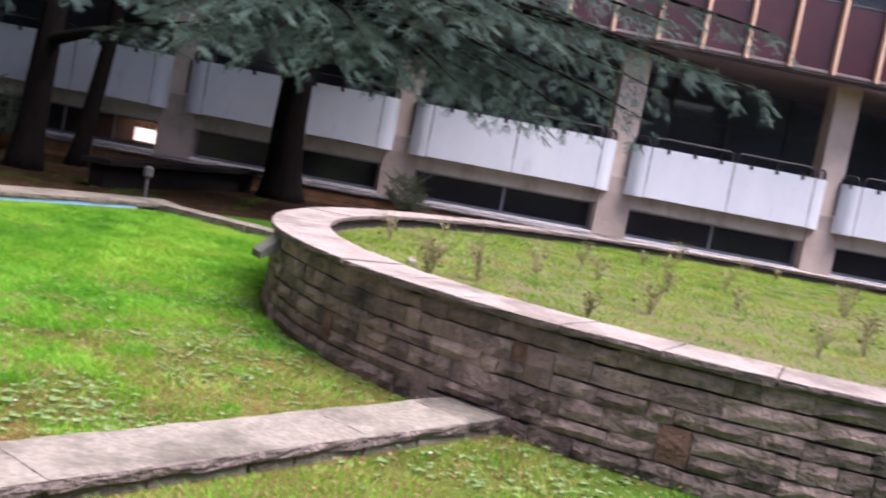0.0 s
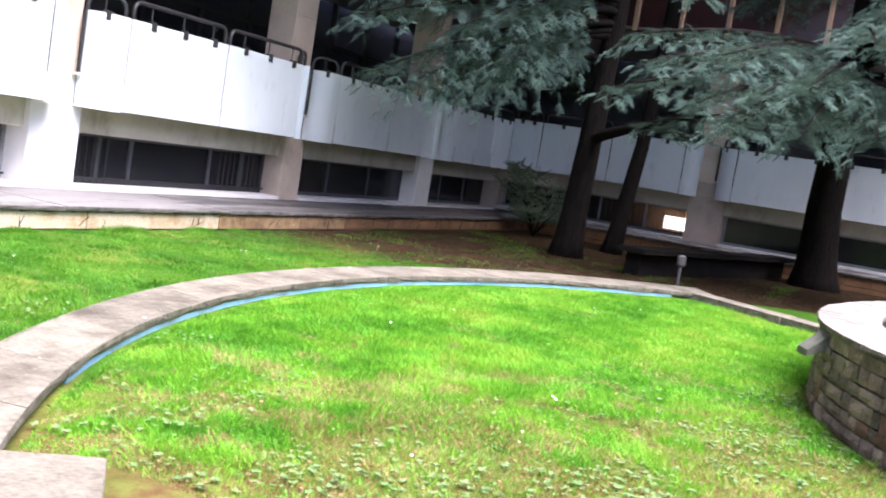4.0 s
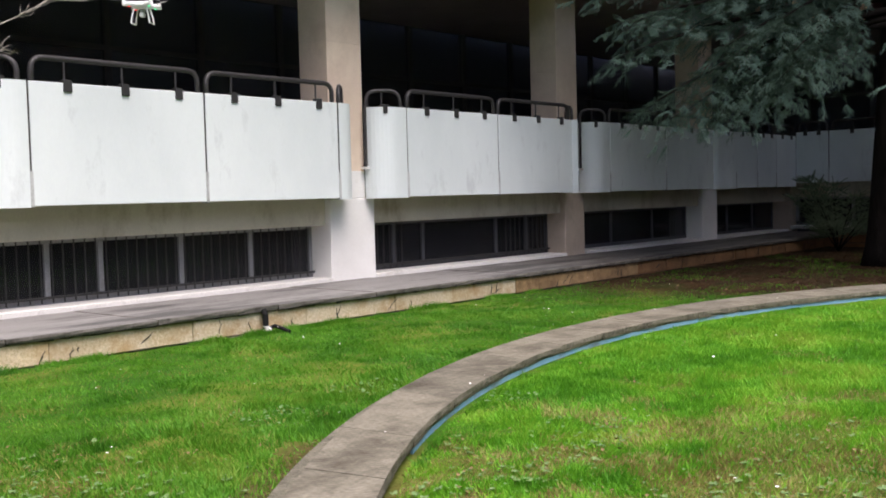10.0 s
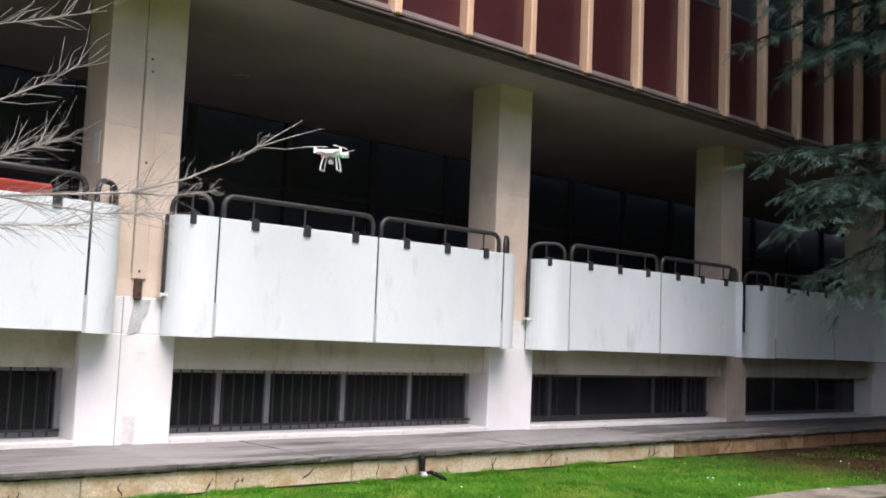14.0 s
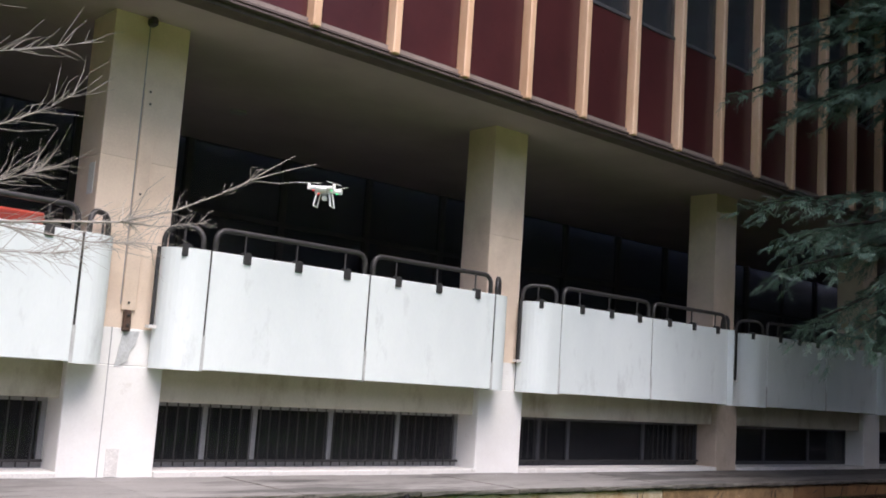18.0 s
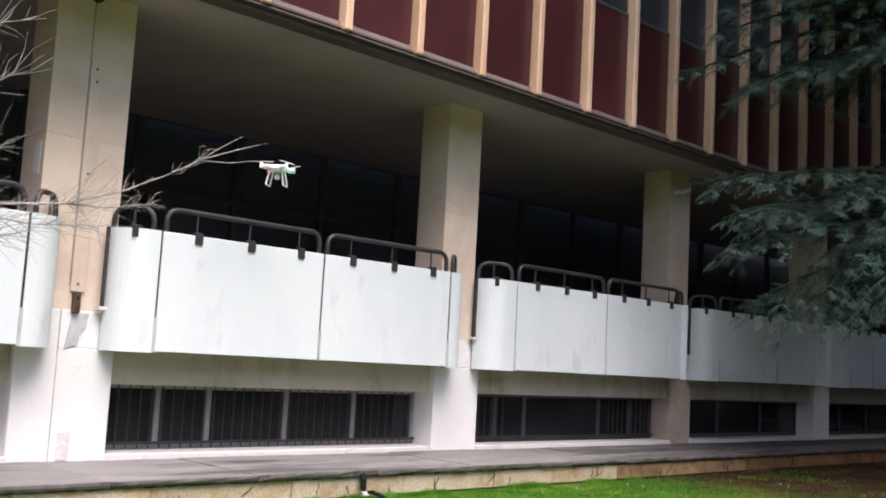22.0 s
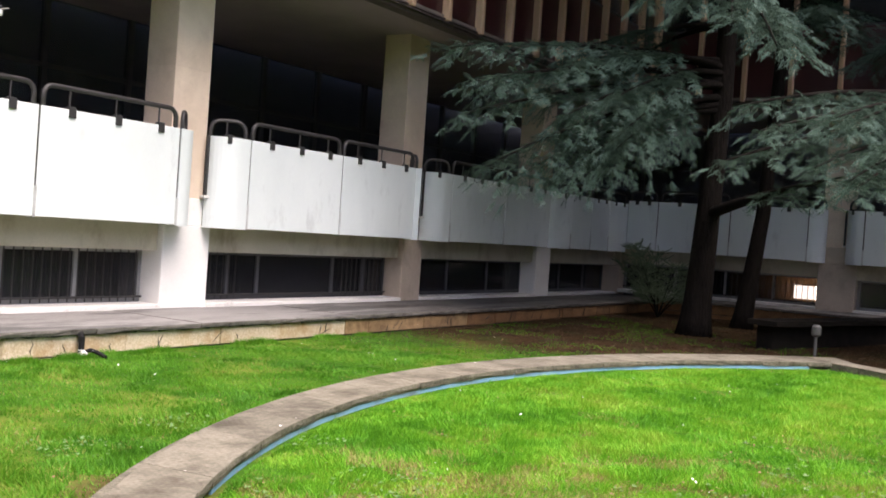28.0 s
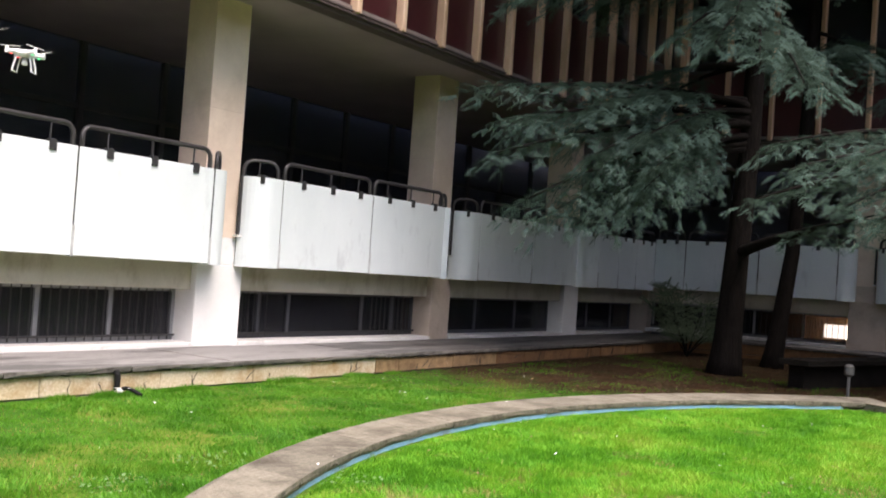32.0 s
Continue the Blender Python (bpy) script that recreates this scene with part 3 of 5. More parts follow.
def upper_front(top, u0, u1, first_u):
    """The projecting upper storeys: drip edge, spandrels, transoms, panes and the tan mullions."""
    part("drip_edge", box(u0, u1, 8.13, 8.36, 4.625, 4.645), BROWNLIP, top, "dark brown metal drip edge")
    part("drip_edge", box(u0, u1, 8.19, 8.40, 4.575, 4.622, 0.004), BROWNLIP, top)
    part("drip_back", box(u0, u1, 8.18, 8.36, 4.645, 4.672), JOINT, top)
    part("drip_edge", box(u0, u1, 8.15, 8.36, 4.672, 4.694), BROWNLIP, top)
    part("bottom_rail", box(u0, u1, 8.19, 8.36, 4.697, 4.755), RAILTAN, top, "greyed tan bottom rail")
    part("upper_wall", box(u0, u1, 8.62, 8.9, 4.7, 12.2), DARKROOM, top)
    # out of view: wall and roof raised to 24 m to block sky light
    part("attic_wall", box(u0, u1, 8.2, 8.9, 12.2, 24.0), SPANDREL, top)
    part("roof", box(u0, u1, 8.0, 14.0, 24.0, 24.4), SOFFIT, top)
    n = int(u1 - first_u)
    mull = as_mesh("mullion", box(-0.046, 0.046, 8.09, 8.30, 4.66, 12.2, 0.012), MULLION)
    span = as_mesh("spandrel", box(0.05, 0.95, 8.215, 8.27, 4.76, 6.22, 0.006), SPANDREL)
    span_up = as_mesh("spandrel", box(0.06, 0.94, 8.215, 8.27, 8.15, 9.5, 0.006), SPANDREL)
    rail = as_mesh("transom", box(0.05, 0.95, 8.205, 8.29, 6.22, 6.27, 0.006), DARKFRAME)
    pane = as_mesh("window_pane", box(0.05, 0.95, 8.235, 8.245, 6.27, 8.10), UPGLASS)
    pane_up = as_mesh("window_pane", box(0.06, 0.94, 8.235, 8.245, 9.56, 12.1), UPGLASS)
    rail_up = as_mesh("transom", box(0.056, 0.944, 8.17, 8.29, 8.10, 8.15), DARKFRAME)
    for k in range(n + 1):
        for name, me in (("mullion", mull), ("spandrel", span), ("transom", rail), ("window_pane", pane), ("spandrel", span_up), ("transom", rail_up), ("window_pane", pane_up)):
            if k == n and name != "mullion":
                continue
            ob = part(name, me, None, top)
            ob.location.x = first_u + k


upper_front(wing_a, -10.0, 22.19, -9.81)
upper_front(wing_b, 0.07, 30.0, 0.07)


def balcony_back(top, u0, u1, step=1.66):
    """The dark glazed back of the balcony walk, its floor, and its uprights."""
    part("back_wall", box(u0, u1, 13.75, 13.95, 1.2, 4.7), ROOM, top, "dark wall behind the glazing")
    part("balcony_floor", box(u0, u1, 9.22, 13.75, 1.30, 1.42), PAVING, top, "grey balcony floor slab")
    n = int((u1 - u0) / step)
    up = as_mesh("glazing_upright", box(-0.05, 0.05, 13.42, 13.54, 1.42, 4.62, 0.006), DARKFRAME)
    pane = as_mesh("window_pane", box(0.05, step - 0.05, 13.47, 13.48, 1.5, 4.62), GLASS)
    for k in range(n):
        for name, me in (("glazing_upright", up), ("window_pane", pane)):
            ob = part(name, me, None, top)
            ob.location.x = u0 + k * step
    part("transom", box(u0, u1, 13.44, 13.52, 3.55, 3.62), DARKFRAME, top)
    part("transom", box(u0, u1, 13.44, 13.52, 1.42, 1.55), DARKFRAME, top)


balcony_back(wing_a, -9.87, 27.8)
balcony_back(wing_b, -5.4, 30.0)
part("end_wall", box(-10.2, -9.9, 8.2, 14.0, 0.0, 24.0), STONE, wing_a)
part("end_wall", box(30.0, 30.3, 8.2, 14.0, 0.0, 24.0), STONE, wing_b)
part("basement_wall", box(-10.0, 27.8, 10.9, 11.1, 0.0, 1.3), ROOM, wing_a)
part("basement_wall", box(-2.72, 30.0, 10.9, 11.1, 0.0, 1.3), ROOM, wing_b)


# the court's two other sides, plain: unseen walls added to block low sky
for name, p in (("wall_south", box(-14.0, 30.0, -24.0, -23.5, -0.1, 11.0)), ("wall_west", box(-14.0, -13.5, -23.5, 14.0, -0.1, 8.0))):
    solo(name, p, COURTWALL, "plain grey court wall, unseen, added to block low sky", "wall", kind="structure")


# ---- basement windows ----
def basement_window(u0, u1, uprights, label, group="basement windows", bars=True, spans=None, frame_material=None):
    top = thing("basement_window", label, "window", group)
    part("sill", box(u0, u1, 9.12, 9.64, 0.235, 0.315, 0.008), SILL, top, "white stone sill")
    bm = box(u0, u1, 9.50, 9.55, 0.315, 0.375)
    box(u0, u1, 9.50, 9.55, 0.915, 0.96, 0.0, bm)
    box(u0, u0 + 0.05, 9.50, 9.55, 0.375, 0.915, 0.0, bm)
    box(u1 - 0.05, u1, 9.50, 9.55, 0.375, 0.915, 0.0, bm)
    part("frame", bm, frame_material or FRAME, top, "grey metal window frame")
    edges = [u0 + 0.05, *uprights, u1 - 0.05]
    for x in uprights:
        part("upright", box(x - 0.03, x + 0.03, 9.49, 9.555, 0.375, 0.915, 0.004), frame_material or FRAME, top)
    for a, b in zip(edges, edges[1:]):
        part("pane", box(a + 0.03, b - 0.03, 9.52, 9.53, 0.375, 0.915), BASEGLASS, top)
    if bars:
        part("bottom_bar", box(u0 + 0.01, u1 - 0.01, 9.45, 9.475, 0.37, 0.395), BRACKET, top)
        rod = as_mesh("bar", tube([(0, 9.46, 0.33), (0, 9.46, 0.95)], 0.008, 6), BRACKET)
        n = int((u1 - u0) / 0.118)
        for k in range(1, n):
            s_ = k / n
            if spans and not any(a <= s_ <= b for a, b in spans):
                continue
            ob = part("bar", rod, None, top)
            ob.location.x = u0 + k * (u1 - u0) / n
    return top


WINDOW_LABEL = "barred basement window with grey metal frame and dark glass"
win = basement_window(4.48, 8.70, (5.17, 5.76, 6.75, 7.73), WINDOW_LABEL)
copy_thing(win, Matrix.Translation((-2 * BAY, 0, 0)))
basement_window(9.48, 13.90, (10.2, 10.8, 12.5, 13.3), "basement window with bars at its ends and dark glass", spans=((0.0, 0.2), (0.72, 1.0)), frame_material=DARKFRAME)
basement_window(14.48, 18.82, (15.9, 17.4), "wide dark basement window in the shade of the cedar", bars=False, frame_material=DARKFRAME)
basement_window(-0.52, 3.55, (0.2, 0.76, 1.75, 2.7), WINDOW_LABEL)
basement_window(19.48, 23.18, (20.7, 22.0), "dark basement window in the corner bay", bars=False, frame_material=DARKFRAME)
win_b = basement_window(4.48, 8.70, (6.6,), "wide dark basement window with one grey upright", bars=False)
win_b.matrix_basis = WING_B
for i in (1, 2, 3):
    copy_thing(win_b, WING_B @ Matrix.Translation((i * BAY, 0, 0)))
corner_win = basement_window(-0.9, 3.70, (0.4, 1.6, 2.7), "barred basement window with a lit room behind it")
corner_win.matrix_basis = WING_B
lit_room = thing("lit_room", "lit basement room with ochre wall seen through bars", "room", kind="structure")
lit_room.matrix_basis = WING_B
part("room_wall", box(1.5, 3.68, 10.2, 10.3, 0.3, 1.28), OCHREROOM, lit_room)
part("light_panel", box(3.10, 3.66, 9.75, 9.78, 0.44, 0.74), glow("lit_panel", (1.0, 0.90, 0.74), 2.6), lit_room, "bright warm light panel")


# ---- balconies ----
def bent(p, q, z0, z1, r=0.12):
    """A hoop between two plan points, bent down at both ends."""
    p, q = Vector(p), Vector(q)
    d, l = (q - p).normalized(), (q - p).length
    prof = [(0, z0), (0, z1 - r)] + [(r - r * math.cos(a), z1 - r + r * math.sin(a)) for a in (0.4, 0.8, 1.2, 1.57)]
    prof += [(l - r + r * math.sin(a), z1 - r + r * math.cos(a)) for a in (0.0, 0.4, 0.8, 1.2)] + [(l, z1 - r), (l, z0)]
    return [(p.x + d.x * s, p.y + d.y * s, z) for s, z in prof]


def hoop(x0, x1, y, z0, z1, r=0.11):
    """A rail bent down at both ends."""
    pts = [(x0, y, z0), (x0, y, z1 - r)]
    pts += [(x0 + r - r * math.cos(a), y, z1 - r + r * math.sin(a)) for a in (0.4, 0.8, 1.2, 1.57)]
    pts += [(x1 - r + r * math.sin(a), y, z1 - r + r * math.cos(a)) for a in (0.0, 0.4, 0.8, 1.2)]
    pts += [(x1, y, z1 - r), (x1, y, z0)]
    return pts


Z0, Z1, YF, YC = 1.29, 2.43, 8.824, 9.13


def rail(top, x0, x1, posts, y=YF + 0.05):
    h = part("handrail", tube(hoop(x0, x1, y, Z1 - 0.06, Z1 + 0.225), 0.028, 8), RAIL, top, "dark bent steel handrail", True)
    for x in posts:
        part("post", tube([(x, y, Z1 - 0.02), (x, y, Z1 + 0.215)], 0.011, 6), RAIL, h)
        part("bracket", box(x - 0.042, x + 0.042, YF - 0.018, YF + 0.06, Z1 - 0.085, Z1 + 0.03, 0.004), BRACKET, h)


def balcony(x0, x1, joints, label, round_left=True, round_right=True, group="balcony parapets", posts=None):
    """A parapet of precast panels between two columns, with rounded ends, dark joints and a bent rail on brackets."""
    top = thing("balcony_parapet", label, "parapet", group)
    r, th = 0.3, 0.09
    edges = [None, *joints, None]
    if round_left:
        path = [(x0, YC)] + arc(x0 + r, YF + r, r, 180, 270, 9) + [(joints[0] - 0.012, YF)]
        part("end_panel", strip(path, th, Z0 - 0.012, Z1), PAINT, top, "rounded white end panel")
        tx = x0 + 0.10
        h = part("handrail", tube(bent((x0 + 0.04, YF + 0.30), (joints[0] - 0.07, YF + 0.05), Z1 - 0.06, Z1 + 0.215, 0.13), 0.026, 8), RAIL, top, "short bent steel hoop", True)
        part("post", tube([(x0 + 0.17, YF + 0.15, Z1 - 0.02), (x0 + 0.17, YF + 0.15, Z1 + 0.20)], 0.011, 6), RAIL, h)
        part("bracket", box(x0 + 0.11, x0 + 0.20, YF + 0.035, YF + 0.14, Z1 - 0.085, Z1 + 0.03, 0.004), BRACKET, h)
        part("drain_pipe", tube([(x0 - 0.03, YC - 0.05, 1.68), (x0 - 0.03, YC - 0.05, Z1)], 0.02, 8), BRACKET, top, "thin dark drain pipe")
        part("pipe_clip", box(x0 - 0.07, x0 + 0.01, YC - 0.08, YC, 1.65, 1.68), SILL, top)
    if round_right:
        path = [(joints[-1] + 0.012, YF)] + arc(x1 - r, YF + r, r, 270, 360, 9) + [(x1, YC)]
        part("end_panel", strip(path, th, Z0 - 0.012, Z1), PAINT, top, "rounded white end panel")
        h = part("handrail", tube(bent((joints[-1] + 0.06, YF + 0.05), (x1 - 0.04, YF + 0.28), Z1 - 0.06, Z1 + 0.215, 0.12), 0.026, 8), RAIL, top, "short bent steel hoop", True)
        part("post", tube([(x1 - 0.14, YF + 0.165, Z1 - 0.02), (x1 - 0.14, YF + 0.165, Z1 + 0.20)], 0.011, 6), RAIL, h)
    for a, b in zip(joints, joints[1:]):
        part("panel", box(a + 0.012, b - 0.012, YF, YF + th, Z0, Z1, 0.006), PAINT, top, "flat white precast panel")
        spots = [a + 0.39, a + 1.0, a + 1.62] if b - a > 1.7 else [a + 0.3 * (b - a), a + 0.75 * (b - a)]
        if posts != "none":
            rail(top, a + 0.06, b - 0.05, [min(s, b - 0.22) for s in spots])
    for j in joints[(0 if round_left else 1):(None if round_right else -1)]:
        part("joint", box(j - 0.013, j + 0.013, YF + 0.012, YF + th, Z0 + 0.32, Z1 - 0.002), JOINT, top, "dark open joint")
        part("joint_filler", box(j - 0.016, j + 0.016, YF - 0.004, YF + th, Z0 - 0.01, Z0 + 0.32), SEALANT, top)
    return top


PARAPET_LABEL = "white painted precast balcony parapet with rounded ends and dark steel rail"
par = balcony(4.31, 8.94, (4.70, 6.64, 8.57), PARAPET_LABEL)
for i in (-2, -1):
    copy_thing(par, Matrix.Translation((i * BAY - (0.13 if i == -1 else 0), 0, 0)))
par_mid = balcony(9.31, 13.94, (9.79, 11.73, 13.66), PARAPET_LABEL)
copy_thing(par_mid, Matrix.Translation((BAY, 0, 0)))
for i in range(5):
    copy_thing(par, WING_B @ Matrix.Translation((i * BAY - 0.06, 0, 0)))
balcony(19.31, 22.86, (19.70, 20.75, 21.75, 22.88), "white balcony parapet running into the courtyard's inner corner", True, False)
corner_par = balcony(-0.62, 3.84, (-0.645, 0.10, 1.80, 3.50), "white balcony parapet starting at the courtyard's inner corner", False, True)
corner_par.matrix_basis = WING_B

# ---- raised walks along both wings ----
def walkway(name, m, u0, u1, step, label):
    top = thing(name, label, "pavement", kind="structure")
    top.matrix_basis = m
    home = m == Matrix.Identity(4)
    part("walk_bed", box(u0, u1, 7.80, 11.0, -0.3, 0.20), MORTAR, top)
    rnd = random.Random(5)
    n = int((u1 - u0) / step)
    for k in range(n):
        a, b = u0 + k * (u1 - u0) / n, u0 + (k + 1) * (u1 - u0) / n
        lift = 0.262 + 0.004 * (k % 2)
        stone = slab([(a + 0.004, 7.70), (b - 0.004, 7.70), (b - 0.004, 9.15), (a + 0.004, 9.15)], 0.214, lift, 0.006, rnd, 0.16, 0.003)
        # slabs beyond 11.5 carry the cedars' shade in their colour
        stone_slab("paving_slab", stone, SHADEPAVING if home and a > 11.5 else PAVING, SLABEDGE, top)
    x = u0
    while x < u1 - 0.2:
        w = min(rnd.choice((0.5, 0.9, 1.3, 1.9, 2.4)) * rnd.uniform(0.85, 1.15), u1 - x)
        d = rnd.uniform(-0.006, 0.006)
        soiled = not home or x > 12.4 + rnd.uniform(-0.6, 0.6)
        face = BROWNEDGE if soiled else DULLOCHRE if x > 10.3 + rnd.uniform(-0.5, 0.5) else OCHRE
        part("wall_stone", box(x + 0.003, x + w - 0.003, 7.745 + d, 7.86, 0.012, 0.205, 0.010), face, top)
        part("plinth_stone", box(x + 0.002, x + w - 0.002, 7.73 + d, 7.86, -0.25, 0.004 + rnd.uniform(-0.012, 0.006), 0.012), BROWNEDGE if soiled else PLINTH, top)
        for _ in range(int(w * 1.6) + rnd.choice((0, 1))):
            cx = x + rnd.uniform(0.08, max(0.1, w - 0.08))
            lean = rnd.choice((0.0, 0.02, -0.02, 0.06, 0.14))
            z0, z1 = rnd.uniform(-0.01, 0.08), rnd.uniform(0.10, 0.205)
            pts = [(cx + lean * q + rnd.uniform(-0.018, 0.018), 7.741 + d, z0 + (z1 - z0) * q) for q in (0, 0.25, 0.5, 0.75, 1)]
            part("crack", tube(pts, [0.002, 0.0045, rnd.uniform(0.003, 0.008), 0.004, 0.002], 5), JOINT, top)
        x += w
    # the broken bed joint under the slabs and the lower one, uneven dark tubes for shadowed gaps
    for z, r0, y in ((0.207, 0.007, 7.742), (0.010, 0.003, 7.738)):
        x = u0 + 0.05
        while x < u1 - 0.6:
            e = x + rnd.uniform(0.3, 1.1)
            k = max(3, int((e - x) / 0.07))
            pts = [(x + (e - x) * q / k, y, z + rnd.uniform(-0.008, 0.006)) for q in range(k + 1)]
            part("crack", tube(pts, [r0 * rnd.uniform(0.4, 1.4) for _ in pts], 5), JOINT, top)
            x = e + rnd.choice((0.0, 0.05, 0.3))
    return top


walkway("pavement", Matrix.Identity(4), -10.0, 23.2, 1.35, "raised grey paved walk with a stained ochre stone edge")
walkway("pavement", WING_B, 0.49, 30.0, 1.35, "raised grey paved walk below the far wing")

# ---- round bed: kerb, end wall, planter ----
KC, KR = (8.27, -3.98), 9.03
KI, KRI = (8.07, -3.99), 8.53  # the inner edge
kerb = thing("stone_kerb", "curved kerb of weathered stone slabs round the grass bed, faded blue paint inside", "kerb", kind="structure")
rnd = random.Random(11)
a = 131.0
while a > 45.5:
    da = rnd.uniform(4.6, 7.0)
    b = max(a - da, 45.0)
    out = arc(*KC, KR, a - 0.005, b + 0.005, 4)
    inn = arc(*KI, KRI, b + 0.005, a - 0.005, 4)
    h = rnd.uniform(0.0985, 0.1015)
    stone_slab("kerb_slab", slab(out + inn, 0.04, h, 0.005, rnd, 0.12, 0.002), KERB, KERBSIDE, kerb)
    a = b
part("kerb_base", strip(arc(*KI, KRI + 0.04, 45, 131, 60), -0.42, -0.1, 0.086), KERBSIDE, kerb)
part("blue_band", strip(arc(*KI, KRI + 0.027, 50, 120, 50), 0.012, -0.05, 0.046), BLUE, kerb, "faded blue painted pool edge")
# the straight return on the far side, to the planter
for k in range(3):
    p0, p1 = Vector((14.42, 2.62)).lerp(Vector((12.75, 0.05)), k / 3 + 0.003), Vector((14.42, 2.62)).lerp(Vector((12.75, 0.05)), (k + 1) / 3 - 0.003)
    nrm = Vector((-(p1 - p0).y, (p1 - p0).x)).normalized() * 0.36
    stone_slab("kerb_slab", slab([tuple(p0), tuple(p1), tuple(p1 - nrm), tuple(p0 - nrm)], -0.1, 0.10, 0.008, rnd), KERB, KERBSIDE, kerb)

low_wall = thing("low_stone_wall", "low straight stone wall with pale coping slabs beside the planter", "wall", kind="structure")
d, nrm = Vector((0.727, -0.686)), Vector((0.686, 0.727))


def along(s, off):
    p = nrm * off + d * s
    return (p.x, p.y)


stone_slab("corner_slab", slab([(2.30, 3.02), (2.70, 2.68), (2.95, 2.36), (2.52, 1.97), along(0.55, 2.76), (1.72, 2.12)], 0.02, 0.098, 0.008, rnd), KERB, KERBSIDE, low_wall)
s = 0.56
while s < 4.55:
    e = min(s + rnd.uniform(0.55, 0.95), 4.75)
    stone_slab("coping_slab", slab([along(s - 0.004, 2.755), along(e + 0.004, 2.755), along(e + 0.004, 3.15), along(s - 0.004, 3.15)], 0.05, rnd.uniform(0.098, 0.103), 0.011, rnd, 0.08, 0.007), LOWCAP, BROKENEDGE, low_wall)
    for z0, z1 in ((-0.16, -0.06), (-0.055, 0.048)):
        o = rnd.uniform(0.0, 0.012)
        m_ = s + (e - s) * rnd.uniform(0.35, 0.65)
        for a0, a1 in ((s, m_), (m_, e)):
            part("wall_stone", prism([along(a0 + 0.006, 2.78 + o), along(a1 - 0.006, 2.78 + o), along(a1 - 0.006, 3.12), along(a0 + 0.006, 3.12)], z0, z1), KERBSIDE if rnd.random() < 0.5 else LOWCAP, low_wall)
    s = e

# planter: an oval drum of rough stone courses
PX, PY, PA, PB, PT = 10.43, -5.77, 5.25, 6.86, 0.76
PH, PCAP = 0.645, 0.45


def oval(th, inset=0.0):
    x, y = (PA - inset) * math.cos(th), (PB - inset) * math.sin(th)
    return (PX + x * math.cos(PT) - y * math.sin(PT), PY + x * math.sin(PT) + y * math.cos(PT))


def oval_angle(x, y):
    dx, dy = x - PX, y - PY
    return math.atan2((-dx * math.sin(PT) + dy * math.cos(PT)) / PB, (dx * math.cos(PT) + dy * math.sin(PT)) / PA)


planter = thing("stone_planter", "large oval raised bed of rough dark stone courses with pale coping", "planter")
TH0, TH1 = oval_angle(9.6, 0.6), oval_angle(4.6, -6.3)
if TH1 < TH0:
    TH1 += 2 * math.pi
N = 96
ring = [oval(2 * math.pi * k / N, 0.05) for k in range(N + 1)]
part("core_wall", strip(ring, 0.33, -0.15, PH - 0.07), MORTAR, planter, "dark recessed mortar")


def stone_piece(t0, t1, z0, z1, r):
    """One rough block on the oval: a bulged, uneven front over a plain back."""
    bm = bmesh.new()
    grid = []
    nu, nz = 4, 3
    for i in range(nu):
        col = []
        for j in range(nz):
            th, z = t0 + (t1 - t0) * i / (nu - 1), z0 + (z1 - z0) * j / (nz - 1)
            edge = i in (0, nu - 1) or j in (0, nz - 1)
            x, y = oval(th, (0.006 if edge else -0.005) + r.uniform(-0.007, 0.007))
            col.append(bm.verts.new((x, y, z + (r.uniform(-0.006, 0.006) if 0 < i < nu - 1 or not edge else 0))))
        grid.append(col)
    for i in range(nu - 1):
        for j in range(nz - 1):
            bm.faces.new((grid[i][j], grid[i + 1][j], grid[i + 1][j + 1], grid[i][j + 1]))
    back = [[bm.verts.new((*oval(th, 0.09), z)) for z in (z0, z1)] for th in (t0, t1)]
    bm.faces.new((back[0][0], back[0][1], back[1][1], back[1][0]))
    bm.faces.new([grid[i][0] for i in range(nu)] + [back[1][0], back[0][0]])
    bm.faces.new([grid[i][nz - 1] for i in range(nu)] + [back[1][1], back[0][1]])
    bm.faces.new([grid[0][j] for j in range(nz)] + [back[0][1], back[0][0]])
    bm.faces.new([grid[nu - 1][j] for j in range(nz)] + [back[1][1], back[1][0]])
    return bm


def oval_length(t0, t1, n=400):
    pts = [Vector(oval(t0 + (t1 - t0) * k / n)) for k in range(n + 1)]
    return sum((q - p).length for p, q in zip(pts, pts[1:]))


